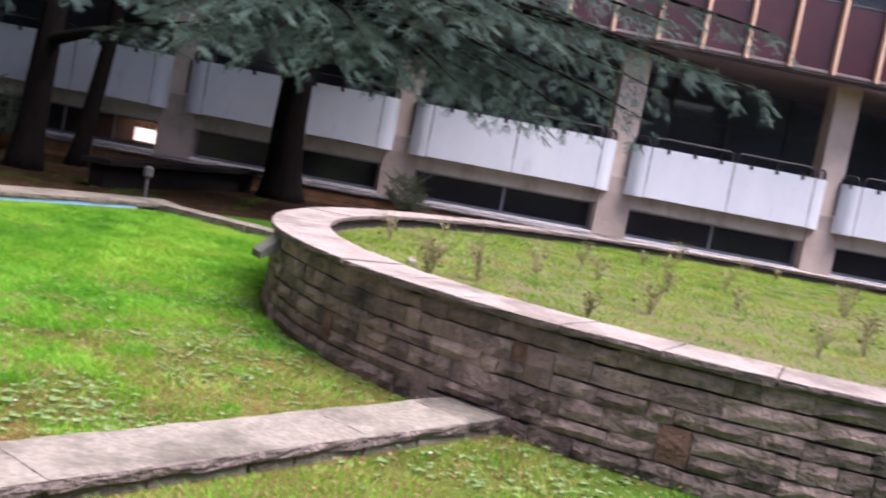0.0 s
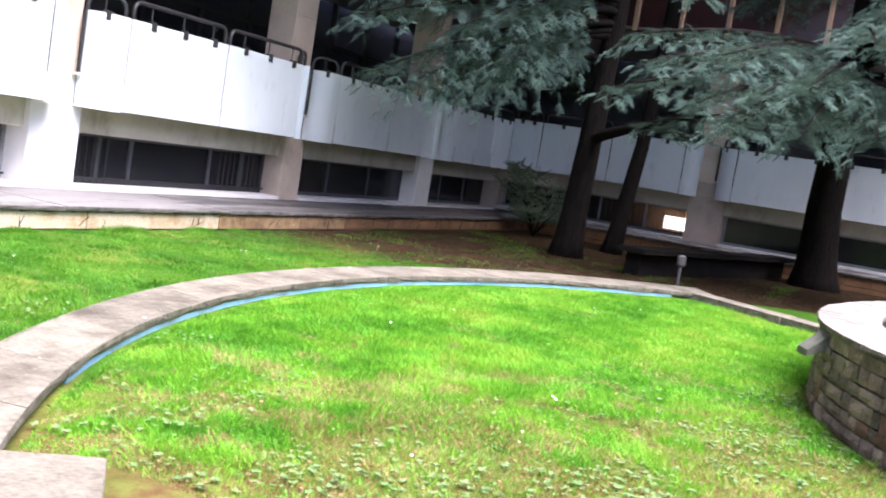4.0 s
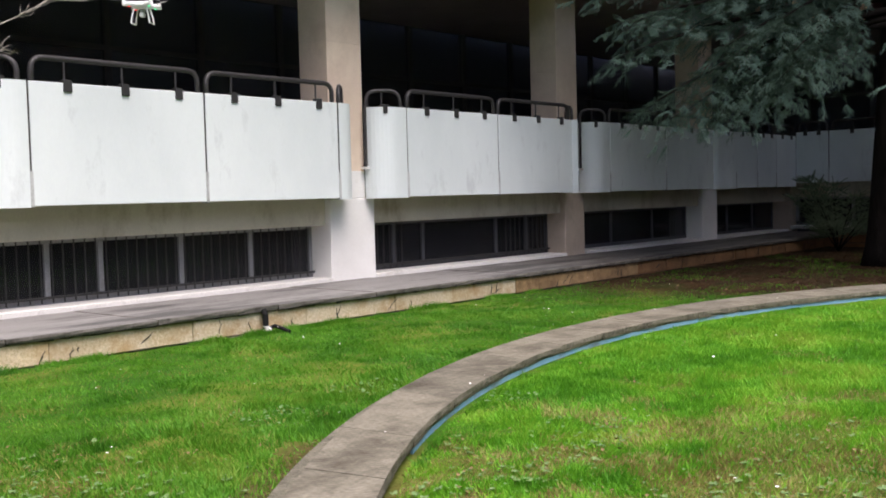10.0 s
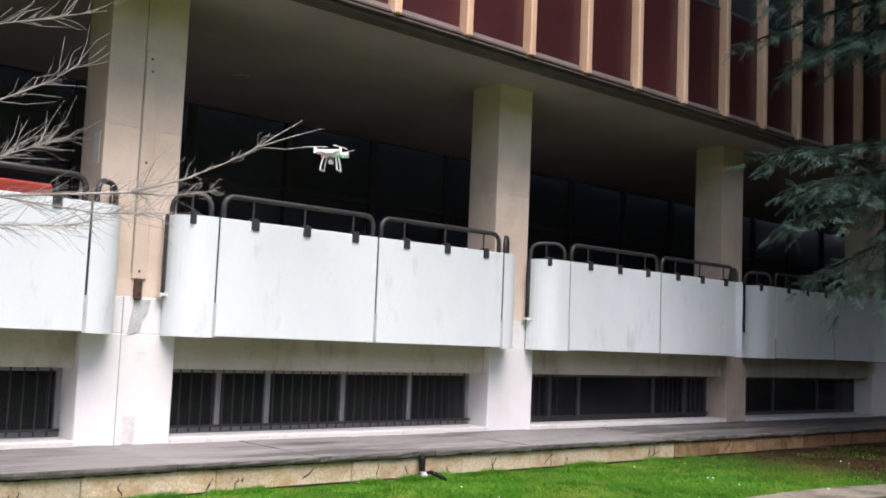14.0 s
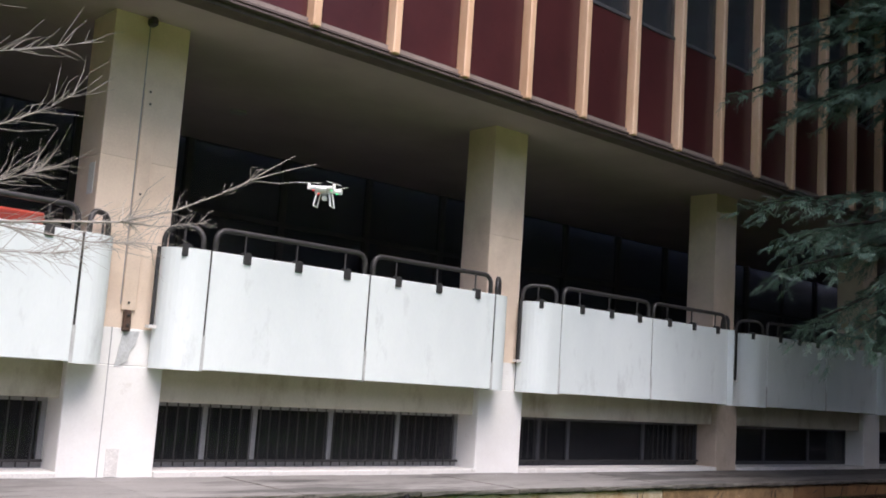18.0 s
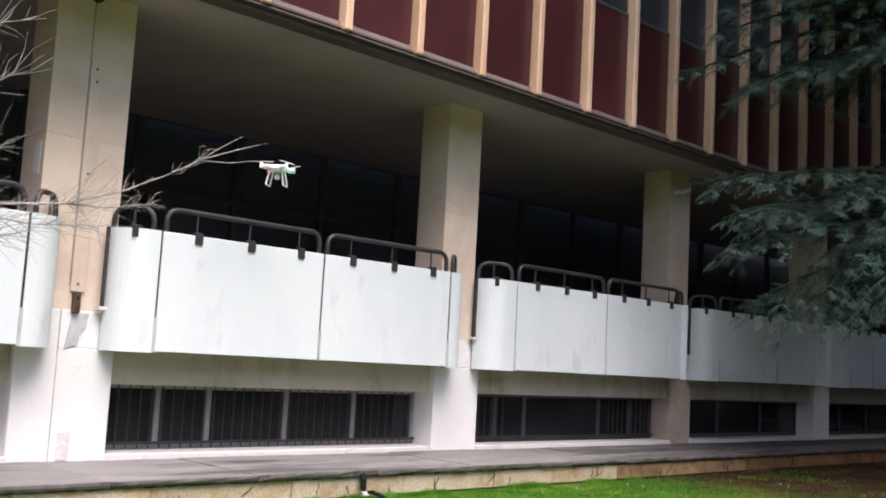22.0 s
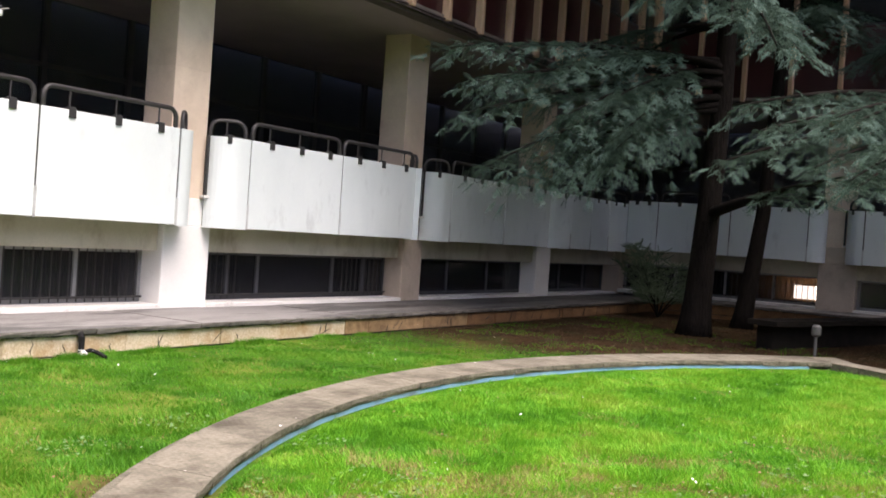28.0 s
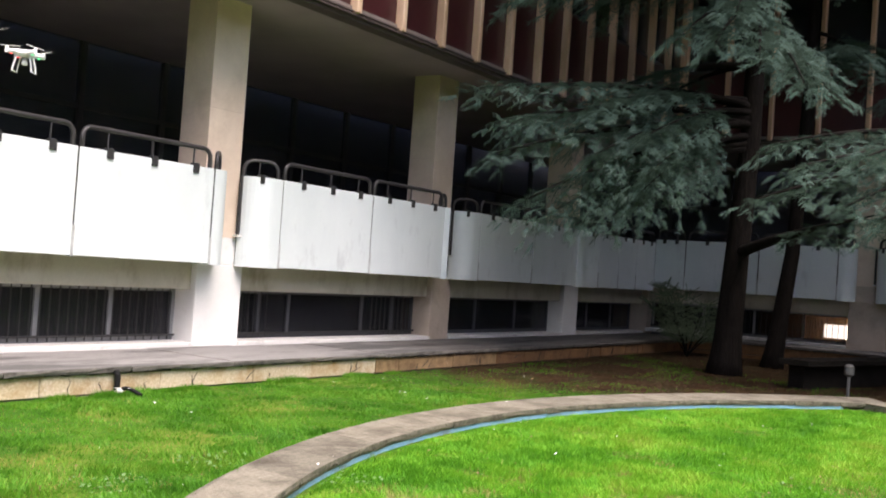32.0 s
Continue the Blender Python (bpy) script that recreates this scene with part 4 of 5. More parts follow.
r = random.Random(21)
TOTAL = oval_length(TH0, TH1)
per = (TH1 - TH0) / TOTAL
courses = [0.0, 0.105, 0.19, 0.30, 0.39, 0.50, PH - 0.050]
tall = []  # upright blocks over two courses
s = 0.7
while s < TOTAL - 0.5:
    tall.append((s, s + r.uniform(0.12, 0.17), r.choice((0, 1, 2, 3))))
    s += r.uniform(0.75, 1.35)
for c in range(6):
    z0, z1 = courses[c] + 0.004, courses[c + 1] - 0.004
    s = 0.0
    while s < TOTAL - 0.05:
        w = r.choice((0.12, 0.17, 0.22, 0.27, 0.33, 0.40)) * r.uniform(0.85, 1.15)
        e = min(s + w, TOTAL)
        hit = next((t for t in tall if t[2] in (c, c - 1) and t[0] < e and t[1] > s), None)
        if hit:
            if hit[0] - s > 0.06:
                e = hit[0] - 0.006
            else:
                if hit[2] == c:
                    part("stone", stone_piece(TH0 + per * (hit[0]), TH0 + per * hit[1], courses[c] + 0.005, courses[c + 2] - 0.005, r),
                         RUSTSTONE if r.random() < 0.35 else TIESTONE, planter)
                s = hit[1] + 0.008
                continue
        lo_, hi_ = r.uniform(-0.006, 0.006), r.uniform(-0.008, 0.004)
        part("stone", stone_piece(TH0 + per * s, TH0 + per * e, z0 + (lo_ if c else 0), z1 + hi_, r), RUSTSTONE if r.random() < 0.025 else ROUGHSTONE, planter)
        s = e + r.uniform(0.003, 0.008)
th = 0.0
while th < 2 * math.pi - 0.01:
    t1 = min(th + r.uniform(0.085, 0.14), 2 * math.pi)
    n = 4
    outp = [oval(th + 0.0006 + (t1 - th - 0.0012) * k / n, -0.028 + r.uniform(-0.006, 0.006)) for k in range(n + 1)]
    inp = [oval(th + 0.0006 + (t1 - th - 0.0012) * k / n, PCAP) for k in range(n, -1, -1)]
    stone_slab("coping_slab", slab(outp + inp, PH - 0.048, PH + r.uniform(-0.004, 0.002), 0.006, r, 0.1, 0.005), CAPSTONE, BROKENEDGE, planter)
    th = t1
part("bed_soil", prism([oval(2 * math.pi * k / 72, 0.36) for k in range(72)], 0.0, 0.50), BEDSOIL, planter, "weedy grass and soil in the bed")
for x, y in ((7.75, -0.55), (8.05, -0.75), (7.95, -0.45)):
    part("rubble", box(x - 0.045, x + 0.05, y - 0.035, y + 0.04, 0.49, 0.555, 0.02), CAPSTONE, planter, "pale loose stone")
spout = thing("water_spout", "sloping grey-green stone water spout on the planter's rim", "spout")
ang = oval_angle(7.7, 0.33)
base = Vector((*oval(ang), 0.6))
outw = (base - Vector((PX, PY, 0.6))).normalized()
sd = Vector((-outw.y, outw.x, 0)).normalized()
bm = bmesh.new()
vs = [bm.verts.new(base + outw * o + sd * w + Vector((0, 0, z))) for o, z in ((-0.05, 0.03), (0.15, -0.15), (0.15, -0.20), (-0.05, -0.10)) for w in (-0.10, 0.10)]
for i, j in ((0, 2), (2, 4), (4, 6), (6, 0)):
    bm.faces.new((vs[i], vs[i + 1], vs[j + 1], vs[j]))
bm.faces.new((vs[0], vs[2], vs[4], vs[6]))
bm.faces.new((vs[1], vs[3], vs[5], vs[7]))
part("slab", bm, SPOUT, spout)

# ---- bench, garden lamp, hose ----
bench = thing("stone_bench", "long dark stone bench under the cedars", "bench")
p0, p1 = Vector((15.5, 3.45)), Vector((21.3, 1.78))
dv = (p1 - p0).normalized()
nv = Vector((-dv.y, dv.x))


def on_bench(s, o):
    q = p0 + dv * s + nv * o
    return (q.x, q.y)


L = (p1 - p0).length
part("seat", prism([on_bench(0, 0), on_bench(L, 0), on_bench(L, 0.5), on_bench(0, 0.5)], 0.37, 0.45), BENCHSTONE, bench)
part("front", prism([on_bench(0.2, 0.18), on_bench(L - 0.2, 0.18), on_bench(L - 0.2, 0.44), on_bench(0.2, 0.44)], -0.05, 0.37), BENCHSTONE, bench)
lamp = thing("garden_lamp", "short grey garden lamp on a thin post", "lamp", at=(14.95, 2.78, 0))
part("post", tube([(0, 0, -0.05), (0, 0, 0.33)], 0.022, 8), GREYMETAL, lamp)
part("head", tube([(0, 0, 0.33), (0, 0, 0.36), (0, 0, 0.47), (0, 0, 0.5)], [0.035, 0.066, 0.066, 0.035], 14), GREYMETAL, lamp, "rounded grey lamp head")
hose = thing("hose_pipe", "black drain hose hanging from the walk's edge", "hose", at=(6.41, 7.68, 0))
part("pipe", tube([(0, 0.03, 0.225), (0, 0.0, 0.19), (0, 0, 0.05)], 0.03, 10), RUBBER, hose)
part("coupling", tube([(0.0, 0, 0.075), (0.0, 0, 0.045), (0.05, -0.01, 0.035)], 0.032, 10), SILL, hose, "pale coupling")
part("hose", tube([(0.04, -0.01, 0.05), (0.07, -0.05, 0.07), (0.10, -0.12, 0.05), (0.12, -0.21, 0.018)], 0.02, 8), RUBBER, hose)

# ---- drone, hovering in front of the balcony ----
drone = thing("quadcopter_drone", "white camera drone hovering in front of the balcony", "drone", at=(5.48, 8.15, 3.10))
drone.rotation_euler = (0, 0, radians(38))
bm = bmesh.new()
bmesh.ops.create_uvsphere(bm, u_segments=20, v_segments=12, radius=0.5)
for v in bm.verts:
    v.co = Vector((v.co.x * 0.17, v.co.y * 0.17, v.co.z * 0.075))
body = part("body", bm, WHITEPLASTIC, drone, "rounded white shell", True)
for k in range(4):
    aa = radians(45 + 90 * k)
    ex, ey = 0.175 * math.cos(aa), 0.175 * math.sin(aa)
    arm = part("arm", tube([(0.04 * math.cos(aa), 0.04 * math.sin(aa), 0), (0.6 * ex, 0.6 * ey, 0.004), (ex, ey, 0.0)], [0.035, 0.024, 0.021], 10), WHITEPLASTIC, drone, "", True)
    part("motor", tube([(ex, ey, -0.018), (ex, ey, 0.03), (ex, ey, 0.04)], [0.017, 0.016, 0.008], 12), WHITEPLASTIC, arm)
    part("light", tube([(0.75 * ex, 0.75 * ey, -0.025), (0.75 * ex, 0.75 * ey, -0.014)], 0.009, 8), glow("red_led" if k < 2 else "green_led", (1, 0.05, 0.05) if k < 2 else (0.05, 1, 0.4), 0.8), arm, "small signal light")
    pb = radians(20 + 70 * k)
    bm = bmesh.new()
    for sgn in (1, -1):
        q = [Vector((sgn * l * math.cos(pb) - w * math.sin(pb) * sgn, sgn * l * math.sin(pb) + w * math.cos(pb) * sgn, 0)) for l, w in ((0.008, -0.006), (0.06, -0.014), (0.118, -0.005), (0.12, 0.004), (0.06, 0.010), (0.008, 0.006))]
        top_ = [bm.verts.new(Vector((ex, ey, 0.043)) + p) for p in q]
        low_ = [bm.verts.new(Vector((ex, ey, 0.040)) + p) for p in q]
        bm.faces.new(top_)
        bm.faces.new(low_[::-1])
        for i in range(6):
            bm.faces.new((low_[i], low_[(i + 1) % 6], top_[(i + 1) % 6], top_[i]))
    part("propeller", bm, WHITEPLASTIC, arm)
for sgn in (-1, 1):
    part("landing_skid", tube([(0.05, sgn * 0.055, -0.02), (0.06, sgn * 0.075, -0.10), (0.065, sgn * 0.085, -0.165), (-0.065, sgn * 0.085, -0.165), (-0.06, sgn * 0.075, -0.10), (-0.05, sgn * 0.055, -0.02)], 0.008, 6), WHITEPLASTIC, drone)
gim = part("gimbal", box(-0.02, 0.02, -0.02, 0.02, -0.07, -0.03, 0.006), GREYPLASTIC, drone, "grey gimbal")
part("camera_unit", box(-0.025, 0.03, -0.022, 0.022, -0.105, -0.065, 0.008), WHITEPLASTIC, gim)

# ---- cedars ----
def finger(rng, start, way, length, needles, spread, wide):
    """One needle-clad shoot, as loose triangles; x runs along it."""
    way = np.array(way, float) / np.linalg.norm(way)
    t = np.linspace(0.0, 1.0, needles) * length
    ang = np.arange(needles) * 2.4 + rng.uniform(0, 6.28)
    a = np.cross(way, [0.0, 0.0, 1.0])
    a /= np.linalg.norm(a)
    b = np.cross(way, a)
    base = np.array(start, float) + way * t[:, None]
    side = a * np.cos(ang)[:, None] + b * np.sin(ang)[:, None]
    tip = base + side * (spread * (1.0 - 0.45 * t / length))[:, None] + way * spread * 0.7
    wid = np.cross(side, way) * wide + way * wide * 0.8
    return np.stack([base - wid, base + wid, tip], 1)


def spray_template(rng):
    """A loose spray: one long shoot with shorter ones round it, bending down to its tip; about one unit long."""
    out = [finger(rng, (0, 0, 0), (1, 0, 0.05), 1.0, 20, 0.115, 0.022)]
    for k, x in enumerate((0.05, 0.20, 0.36, 0.52, 0.70)):
        sg = 1 if k % 2 else -1
        w = (1.0, sg * rng.uniform(0.5, 1.2), rng.uniform(-0.6, 0.5))
        out.append(finger(rng, (x, 0, 0), w, rng.uniform(0.30, 0.55) * (1.1 - 0.5 * x), 9, 0.105, 0.022))
    tris = np.concatenate(out)
    tris[..., 2] -= rng.uniform(0.12, 0.34) * tris[..., 0] ** 2
    tris[..., 1] += rng.uniform(-0.2, 0.2) * tris[..., 0] ** 2
    return tris


TEMPLATES = [spray_template(RNG) for _ in range(14)]
SMALL = [finger(RNG, (0, 0, 0), (1, 0, 0), 1.0, 24, 0.14, 0.035) for _ in range(5)]
COARSE = [finger(RNG, (0, 0, 0), (1, 0, 0), 1.0, 5, 0.4, 0.2) for _ in range(4)]  # for boughs high overhead


def basis(d):
    """Rotations whose x axes run along the rows of d."""
    d = d / np.linalg.norm(d, axis=1, keepdims=True)
    up = np.tile([0.0, 0.0, 1.0], (len(d), 1))
    y = np.cross(up, d)
    bad = np.linalg.norm(y, axis=1) < 1e-3
    y[bad] = [0, 1, 0]
    y /= np.linalg.norm(y, axis=1, keepdims=True)
    return np.stack([d, y, np.cross(d, y)], 2)


def shoots(places, ways, lengths, templates=TEMPLATES):
    out, pick = [], RNG.integers(0, len(templates), len(places))
    rot = basis(ways)
    for k, tpl in enumerate(templates):
        i = np.nonzero(pick == k)[0]
        if len(i):
            pts = np.einsum("nij,tvj->ntvi", rot[i] * lengths[i][:, None, None], tpl) + places[i][:, None, None, :]
            out.append(pts.reshape(-1, 3, 3))
    return np.concatenate(out)


def limb_curve(start, end, sag, n=14):
    s, e = np.array(start, float), np.array(end, float)
    t = np.linspace(0, 1, n)[:, None]
    mid = (s + e) / 2 + np.array([0, 0, sag])
    return (1 - t) ** 2 * s + 2 * t * (1 - t) * mid + t ** 2 * e


def foliage(curve, spread, hang, dense, from_=0.48, templates=TEMPLATES):
    """Sprays on flat drooping side branches along a limb: the old wood's, and the young ones at the branch tips."""
    old, young = ([], [], []), ([], [], [])
    coarse = templates is COARSE
    n = max(4, int(dense * (16 if coarse else 14)))
    for t in np.linspace(from_, 1.0, n):
        x = min(t * (len(curve) - 1), len(curve) - 1.001)
        i = int(x)
        p = curve[i] + (curve[i + 1] - curve[i]) * (x - i)
        d = curve[i + 1] - curve[i]
        d = d / np.linalg.norm(d)
        for sg in (-1, 1):
            side = np.cross(d, [0, 0, 1.0]) * sg
            side /= np.linalg.norm(side) + 1e-9
            way = side * RNG.uniform(0.55, 1.0) + d * RNG.uniform(0.45, 1.0) + np.array([0, 0, RNG.uniform(-0.10, 0.22)])
            way /= np.linalg.norm(way)
            bl = spread * (0.30 + 0.9 * np.sin(np.pi * min(1, 0.22 + 0.72 * t))) * RNG.uniform(0.6, 1.2)
            gap = 0.17 if coarse else 0.078
            m = max(3, int(bl / gap))
            u = np.linspace(0.1, 1, m)
            q = p + way * (u * bl)[:, None]
            fall = hang * RNG.uniform(0.55, 1.35)
            q[:, 2] -= 0.85 * fall * (u ** 1.8) * bl
            sway = np.cross(way, [0, 0, 1.0])
            for sg2 in (-1, 1):
                ff = np.tile(way * 0.9 + sway * sg2 * 0.62, (m, 1)) + RNG.normal(0, 0.36, (m, 3))
                ff[:, 2] += 0.10 - fall * (0.25 + 0.85 * u)
                size = RNG.uniform(0.10, 0.23, m) * (1.12 - 0.3 * u) * (1.9 if coarse else 1.0)
                for a, b in ((u < 0.72, old), (u >= 0.72, young)):
                    b[0].append(q[a]), b[1].append(ff[a]), b[2].append(size[a])
            tip = (way - np.array([0, 0, 0.55 * fall]))[None]
            young[0].append(q[-1:]), young[1].append(tip), young[2].append(np.array([RNG.uniform(0.16, 0.28)]) * (1.9 if coarse else 1.0))
    return [shoots(*(np.concatenate(c) for c in b), templates) for b in (old, young)]


def cedar(trunk, radii, limbs, extra, label):
    """trunk: points; limbs: (height on the trunk, tip, sag, spread, hang, density); extra: further limbs at random higher up."""
    top = thing("cedar_tree", label, "tree", "courtyard cedars")
    tp = np.array(trunk, float)
    fine = np.concatenate([np.linspace(a, b, 6, endpoint=False) for a, b in zip(tp, tp[1:])] + [tp[-1:]])
    rr = np.interp(fine[:, 2], tp[:, 2], radii)
    flare = 1 + 0.40 * np.exp(-fine[:, 2].clip(0) / 0.25)
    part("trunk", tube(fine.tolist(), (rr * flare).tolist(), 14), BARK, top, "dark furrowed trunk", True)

    def at_height(z):
        return np.array([np.interp(z, tp[:, 2], tp[:, k]) for k in range(2)] + [z])

    tris = []
    rest = []
    for k in range(extra[0]):
        z = RNG.uniform(extra[1], extra[2])
        an = RNG.uniform(0, 2 * np.pi)
        reach = RNG.uniform(2.2, 4.4) * (1.15 - 0.5 * (z - extra[1]) / max(0.1, extra[2] - extra[1]))
        s = at_height(z)
        tip = s + [reach * math.cos(an), reach * math.sin(an), RNG.uniform(-0.5, 0.3)]
        tip[0] = min(tip[0], 20.3)
        tip[1] = min(tip[1], 7.7)
        rest.append((z, tip, 0.3, 1.0, 0.4, 0.75))
    for k in range(extra[3]):  # the wide upper boughs, out of view, added for the shade they cast
        z = RNG.uniform(9.6, 14.5)
        an = RNG.uniform(0, 2 * np.pi)
        s = at_height(z)
        tip = s + [RNG.uniform(3.5, 6.0) * math.cos(an), RNG.uniform(3.5, 6.0) * math.sin(an), RNG.uniform(-1.0, 0.2)]
        tip[0] = min(tip[0], 20.3)
        tip[1] = min(max(tip[1], extra[4]), 7.6)
        rest.append((z, tip, 0.5, 1.6, 0.3, 1.3))
    for z, tip, sag, spread, hang, dense in list(limbs) + rest:
        c = limb_curve(at_height(z), tip, sag)
        n = len(c)
        r0 = (0.028 if z > 2.5 else 0.075) + 0.010 * np.linalg.norm(c[-1] - c[0])
        part("limb", tube(c.tolist(), [r0 * (1 - 0.9 * k / (n - 1)) for k in range(n)], 7), BARK, top, "", True)
        tris.append(foliage(c, spread, hang, dense, 0.2 if z > 9.5 else 0.32 if z > 5.2 else 0.40, COARSE if z > 8.2 else TEMPLATES))
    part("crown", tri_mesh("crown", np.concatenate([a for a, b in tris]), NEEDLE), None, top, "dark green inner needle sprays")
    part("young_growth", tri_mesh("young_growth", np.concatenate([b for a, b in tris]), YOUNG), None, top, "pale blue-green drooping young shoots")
    return top


def boughs(sag, spread, hang, dense, *ends):
    """Limbs alike in habit: (height on the trunk, tip)."""
    return [(z, tip, sag, spread, hang, dense) for z, tip in ends]


cedar([(16.9, 5.15, -0.1), (16.9, 5.05, 2.0), (16.85, 4.93, 4.0), (16.8, 4.9, 8.0), (16.8, 4.9, 16.0)], [0.245, 0.20, 0.17, 0.13, 0.03],
      # the low bough before the balconies
      boughs(0.35, 0.62, 0.5, 1.0, (4.5, (11.95, 7.3, 4.0)), (4.3, (12.05, 6.95, 3.55)), (4.2, (12.15, 7.1, 3.1)), (4.5, (13.4, 6.1, 4.0)), (4.4, (13.5, 5.45, 3.5)))
      + boughs(0.5, 0.62, 0.95, 1.1, (4.0, (12.5, 6.9, 2.4)), (3.9, (13.3, 6.2, 2.3)), (4.2, (13.1, 6.0, 3.2)), (4.2, (13.4, 5.3, 2.95)), (4.0, (13.8, 5.6, 2.7)), (3.8, (12.9, 6.6, 2.3)))
      # boughs behind it, towards the wall, added to shade the parapets
      + boughs(0.4, 0.7, 0.6, 1.0, (4.6, (13.6, 7.7, 3.7)), (4.6, (14.9, 7.5, 3.8)), (4.4, (16.6, 7.8, 3.6)), (4.6, (18.6, 7.6, 3.8)), (5.2, (15.6, 7.3, 4.5)), (5.2, (18.2, 7.4, 4.7)))
      # the middle boughs
      + boughs(0.5, 0.45, 0.45, 1.0, (6.2, (13.67, 5.12, 4.9)), (6.1, (13.53, 4.52, 4.75)), (6.0, (13.57, 3.89, 4.55)), (5.7, (13.98, 3.37, 4.25)), (5.6, (14.47, 3.1, 4.15)), (6.4, (13.5, 4.23, 5.2)))
      # the long upper boughs
      + boughs(0.6, 0.5, 0.42, 1.0, (7.2, (11.45, 7.3, 5.4)), (7.4, (11.6, 7.05, 5.9)), (7.5, (11.6, 6.9, 6.2)), (6.8, (11.95, 6.7, 5.2)), (7.6, (12.2, 6.15, 6.5)), (7.0, (12.7, 5.4, 5.6)),
               (7.2, (12.9, 4.5, 5.85)), (7.0, (13.4, 3.85, 5.7)), (7.8, (12.5, 5.4, 6.7)))
      # boughs along the upper storey, added to shade the parapets below
      + boughs(0.5, 0.9, 0.4, 1.3, (7.0, (13.4, 7.6, 5.7)), (7.4, (14.6, 7.4, 6.1)), (7.4, (16.4, 7.6, 6.3)))
      # the high crown: boughs out of view, added to shade the bays below
      + boughs(0.5, 1.5, 0.4, 1.3, (9.6, (13.0, 6.8, 9.2)), (10.8, (13.4, 4.0, 10.2)), (10.0, (15.6, 7.0, 9.6)))
      + boughs(0.8, 1.8, 0.3, 2.6, (11.6, (9.0, 6.0, 10.6)), (12.0, (9.4, 4.6, 11.2)), (12.4, (9.2, 3.2, 11.4)), (12.8, (10.6, 5.4, 12.0)))
      + boughs(0.6, 1.6, 0.35, 2.2, (11.0, (11.2, 6.3, 9.6)), (11.4, (12.6, 6.9, 10.0)), (12.4, (13.6, 5.9, 11.2)), (11.8, (18.4, 7.0, 10.8)), (12.2, (15.0, 6.6, 11.0)))
      + [(2.05, (14.5, 2.5, 2.55), 0.1, 0.5, 0.6, 0.5)],
      (14, 8.0, 12.5, 10, 4.6), "tall blue-green cedar with layered drooping boughs before the balconies")
cedar([(19.6, 5.1, -0.1), (19.6, 4.83, 2.2), (19.6, 4.7, 5.0), (19.6, 4.7, 15.5)], [0.175, 0.135, 0.12, 0.03],
      # the two boughs towards the far wing are added to shade its parapets
      [(5.6, (17.6, 3.6, 5.6), 0.3, 0.7, 0.6, 0.7)] + boughs(0.4, 0.9, 0.4, 1.2, (6.4, (21.5, 5.6, 5.9)), (6.4, (21.5, 3.9, 5.9))),
      (12, 7.0, 10.5, 12, 4.0), "slender dark cedar beside the larger one")
cedar([(20.5, 1.35, -0.1), (20.5, 1.42, 1.5), (20.45, 1.35, 4.0), (20.4, 1.3, 9.0), (20.4, 1.3, 16.5)], [0.38, 0.32, 0.27, 0.16, 0.03],
      boughs(0.55, 0.6, 0.55, 1.0, (3.8, (13.01, 3.65, 2.6)), (4.2, (13.56, 3.61, 3.4)), (4.0, (13.27, 3.32, 3.02)), (3.6, (13.68, 2.69, 2.6)), (3.5, (13.8, 2.2, 2.35)), (3.9, (13.8, 1.92, 2.8)), (4.2, (14.19, 2.42, 3.2)))
      + boughs(0.5, 0.65, 0.6, 1.0, (4.2, (13.75, 2.49, 3.25)), (4.0, (13.48, 1.31, 2.9)), (4.6, (13.75, 0.66, 3.55)), (4.9, (13.73, 0.14, 3.9)), (4.6, (13.72, -1.34, 3.75)), (4.2, (14.0, -1.33, 3.3)),
               (3.8, (14.1, 0.1, 2.75)), (5.3, (14.84, -1.35, 4.3)), (5.2, (14.5, -0.1, 4.2)), (5.2, (14.83, -1.8, 4.15)))
      + boughs(0.6, 0.65, 0.85, 1.0, (3.6, (14.64, -0.47, 2.4)), (3.6, (14.3, 0.45, 2.45)), (3.5, (14.24, 1.37, 2.4)), (3.5, (13.9, 2.3, 2.45)), (3.9, (15.47, -2.24, 2.9)), (3.8, (16.1, -1.27, 2.5)))
      + boughs(0.55, 0.75, 0.55, 1.0, (4.6, (13.9, -5.3, 3.05)), (5.2, (13.9, -5.3, 3.85)), (4.4, (13.9, -4.6, 3.15)), (5.0, (14.1, -3.95, 3.75)), (4.8, (14.46, -2.24, 3.45)), (4.6, (14.6, -0.78, 3.2)),
               (5.6, (14.8, -3.2, 4.4)), (6.0, (14.8, -4.8, 4.7)), (6.4, (14.8, -0.6, 5.1)), (6.0, (14.8, 1.4, 5.0)), (6.6, (15.2, -2.2, 5.4)), (5.4, (16.5, -2.8, 3.7)), (5.0, (17.0, -3.6, 3.4)), (5.6, (17.2, -1.5, 4.4)))
      + boughs(0.6, 0.7, 0.9, 1.0, (4.0, (14.3, -3.68, 2.5)), (3.8, (14.5, -2.96, 2.3)), (3.7, (14.86, -2.46, 2.2)), (3.9, (15.16, -1.3, 2.5)), (4.4, (15.6, -4.3, 3.0)))
      # boughs towards the far wing, added to shade its parapets
      + boughs(0.4, 1.0, 0.4, 1.2, (6.0, (21.6, -1.6, 5.2)), (6.0, (21.6, 3.4, 5.4)), (6.2, (21.6, 0.8, 5.6)), (6.5, (21.4, -4.0, 5.6)), (5.2, (20.6, -4.6, 4.4))),
      (22, 6.8, 12.5, 14, -4.5), "broad old cedar with long low boughs over the planter")

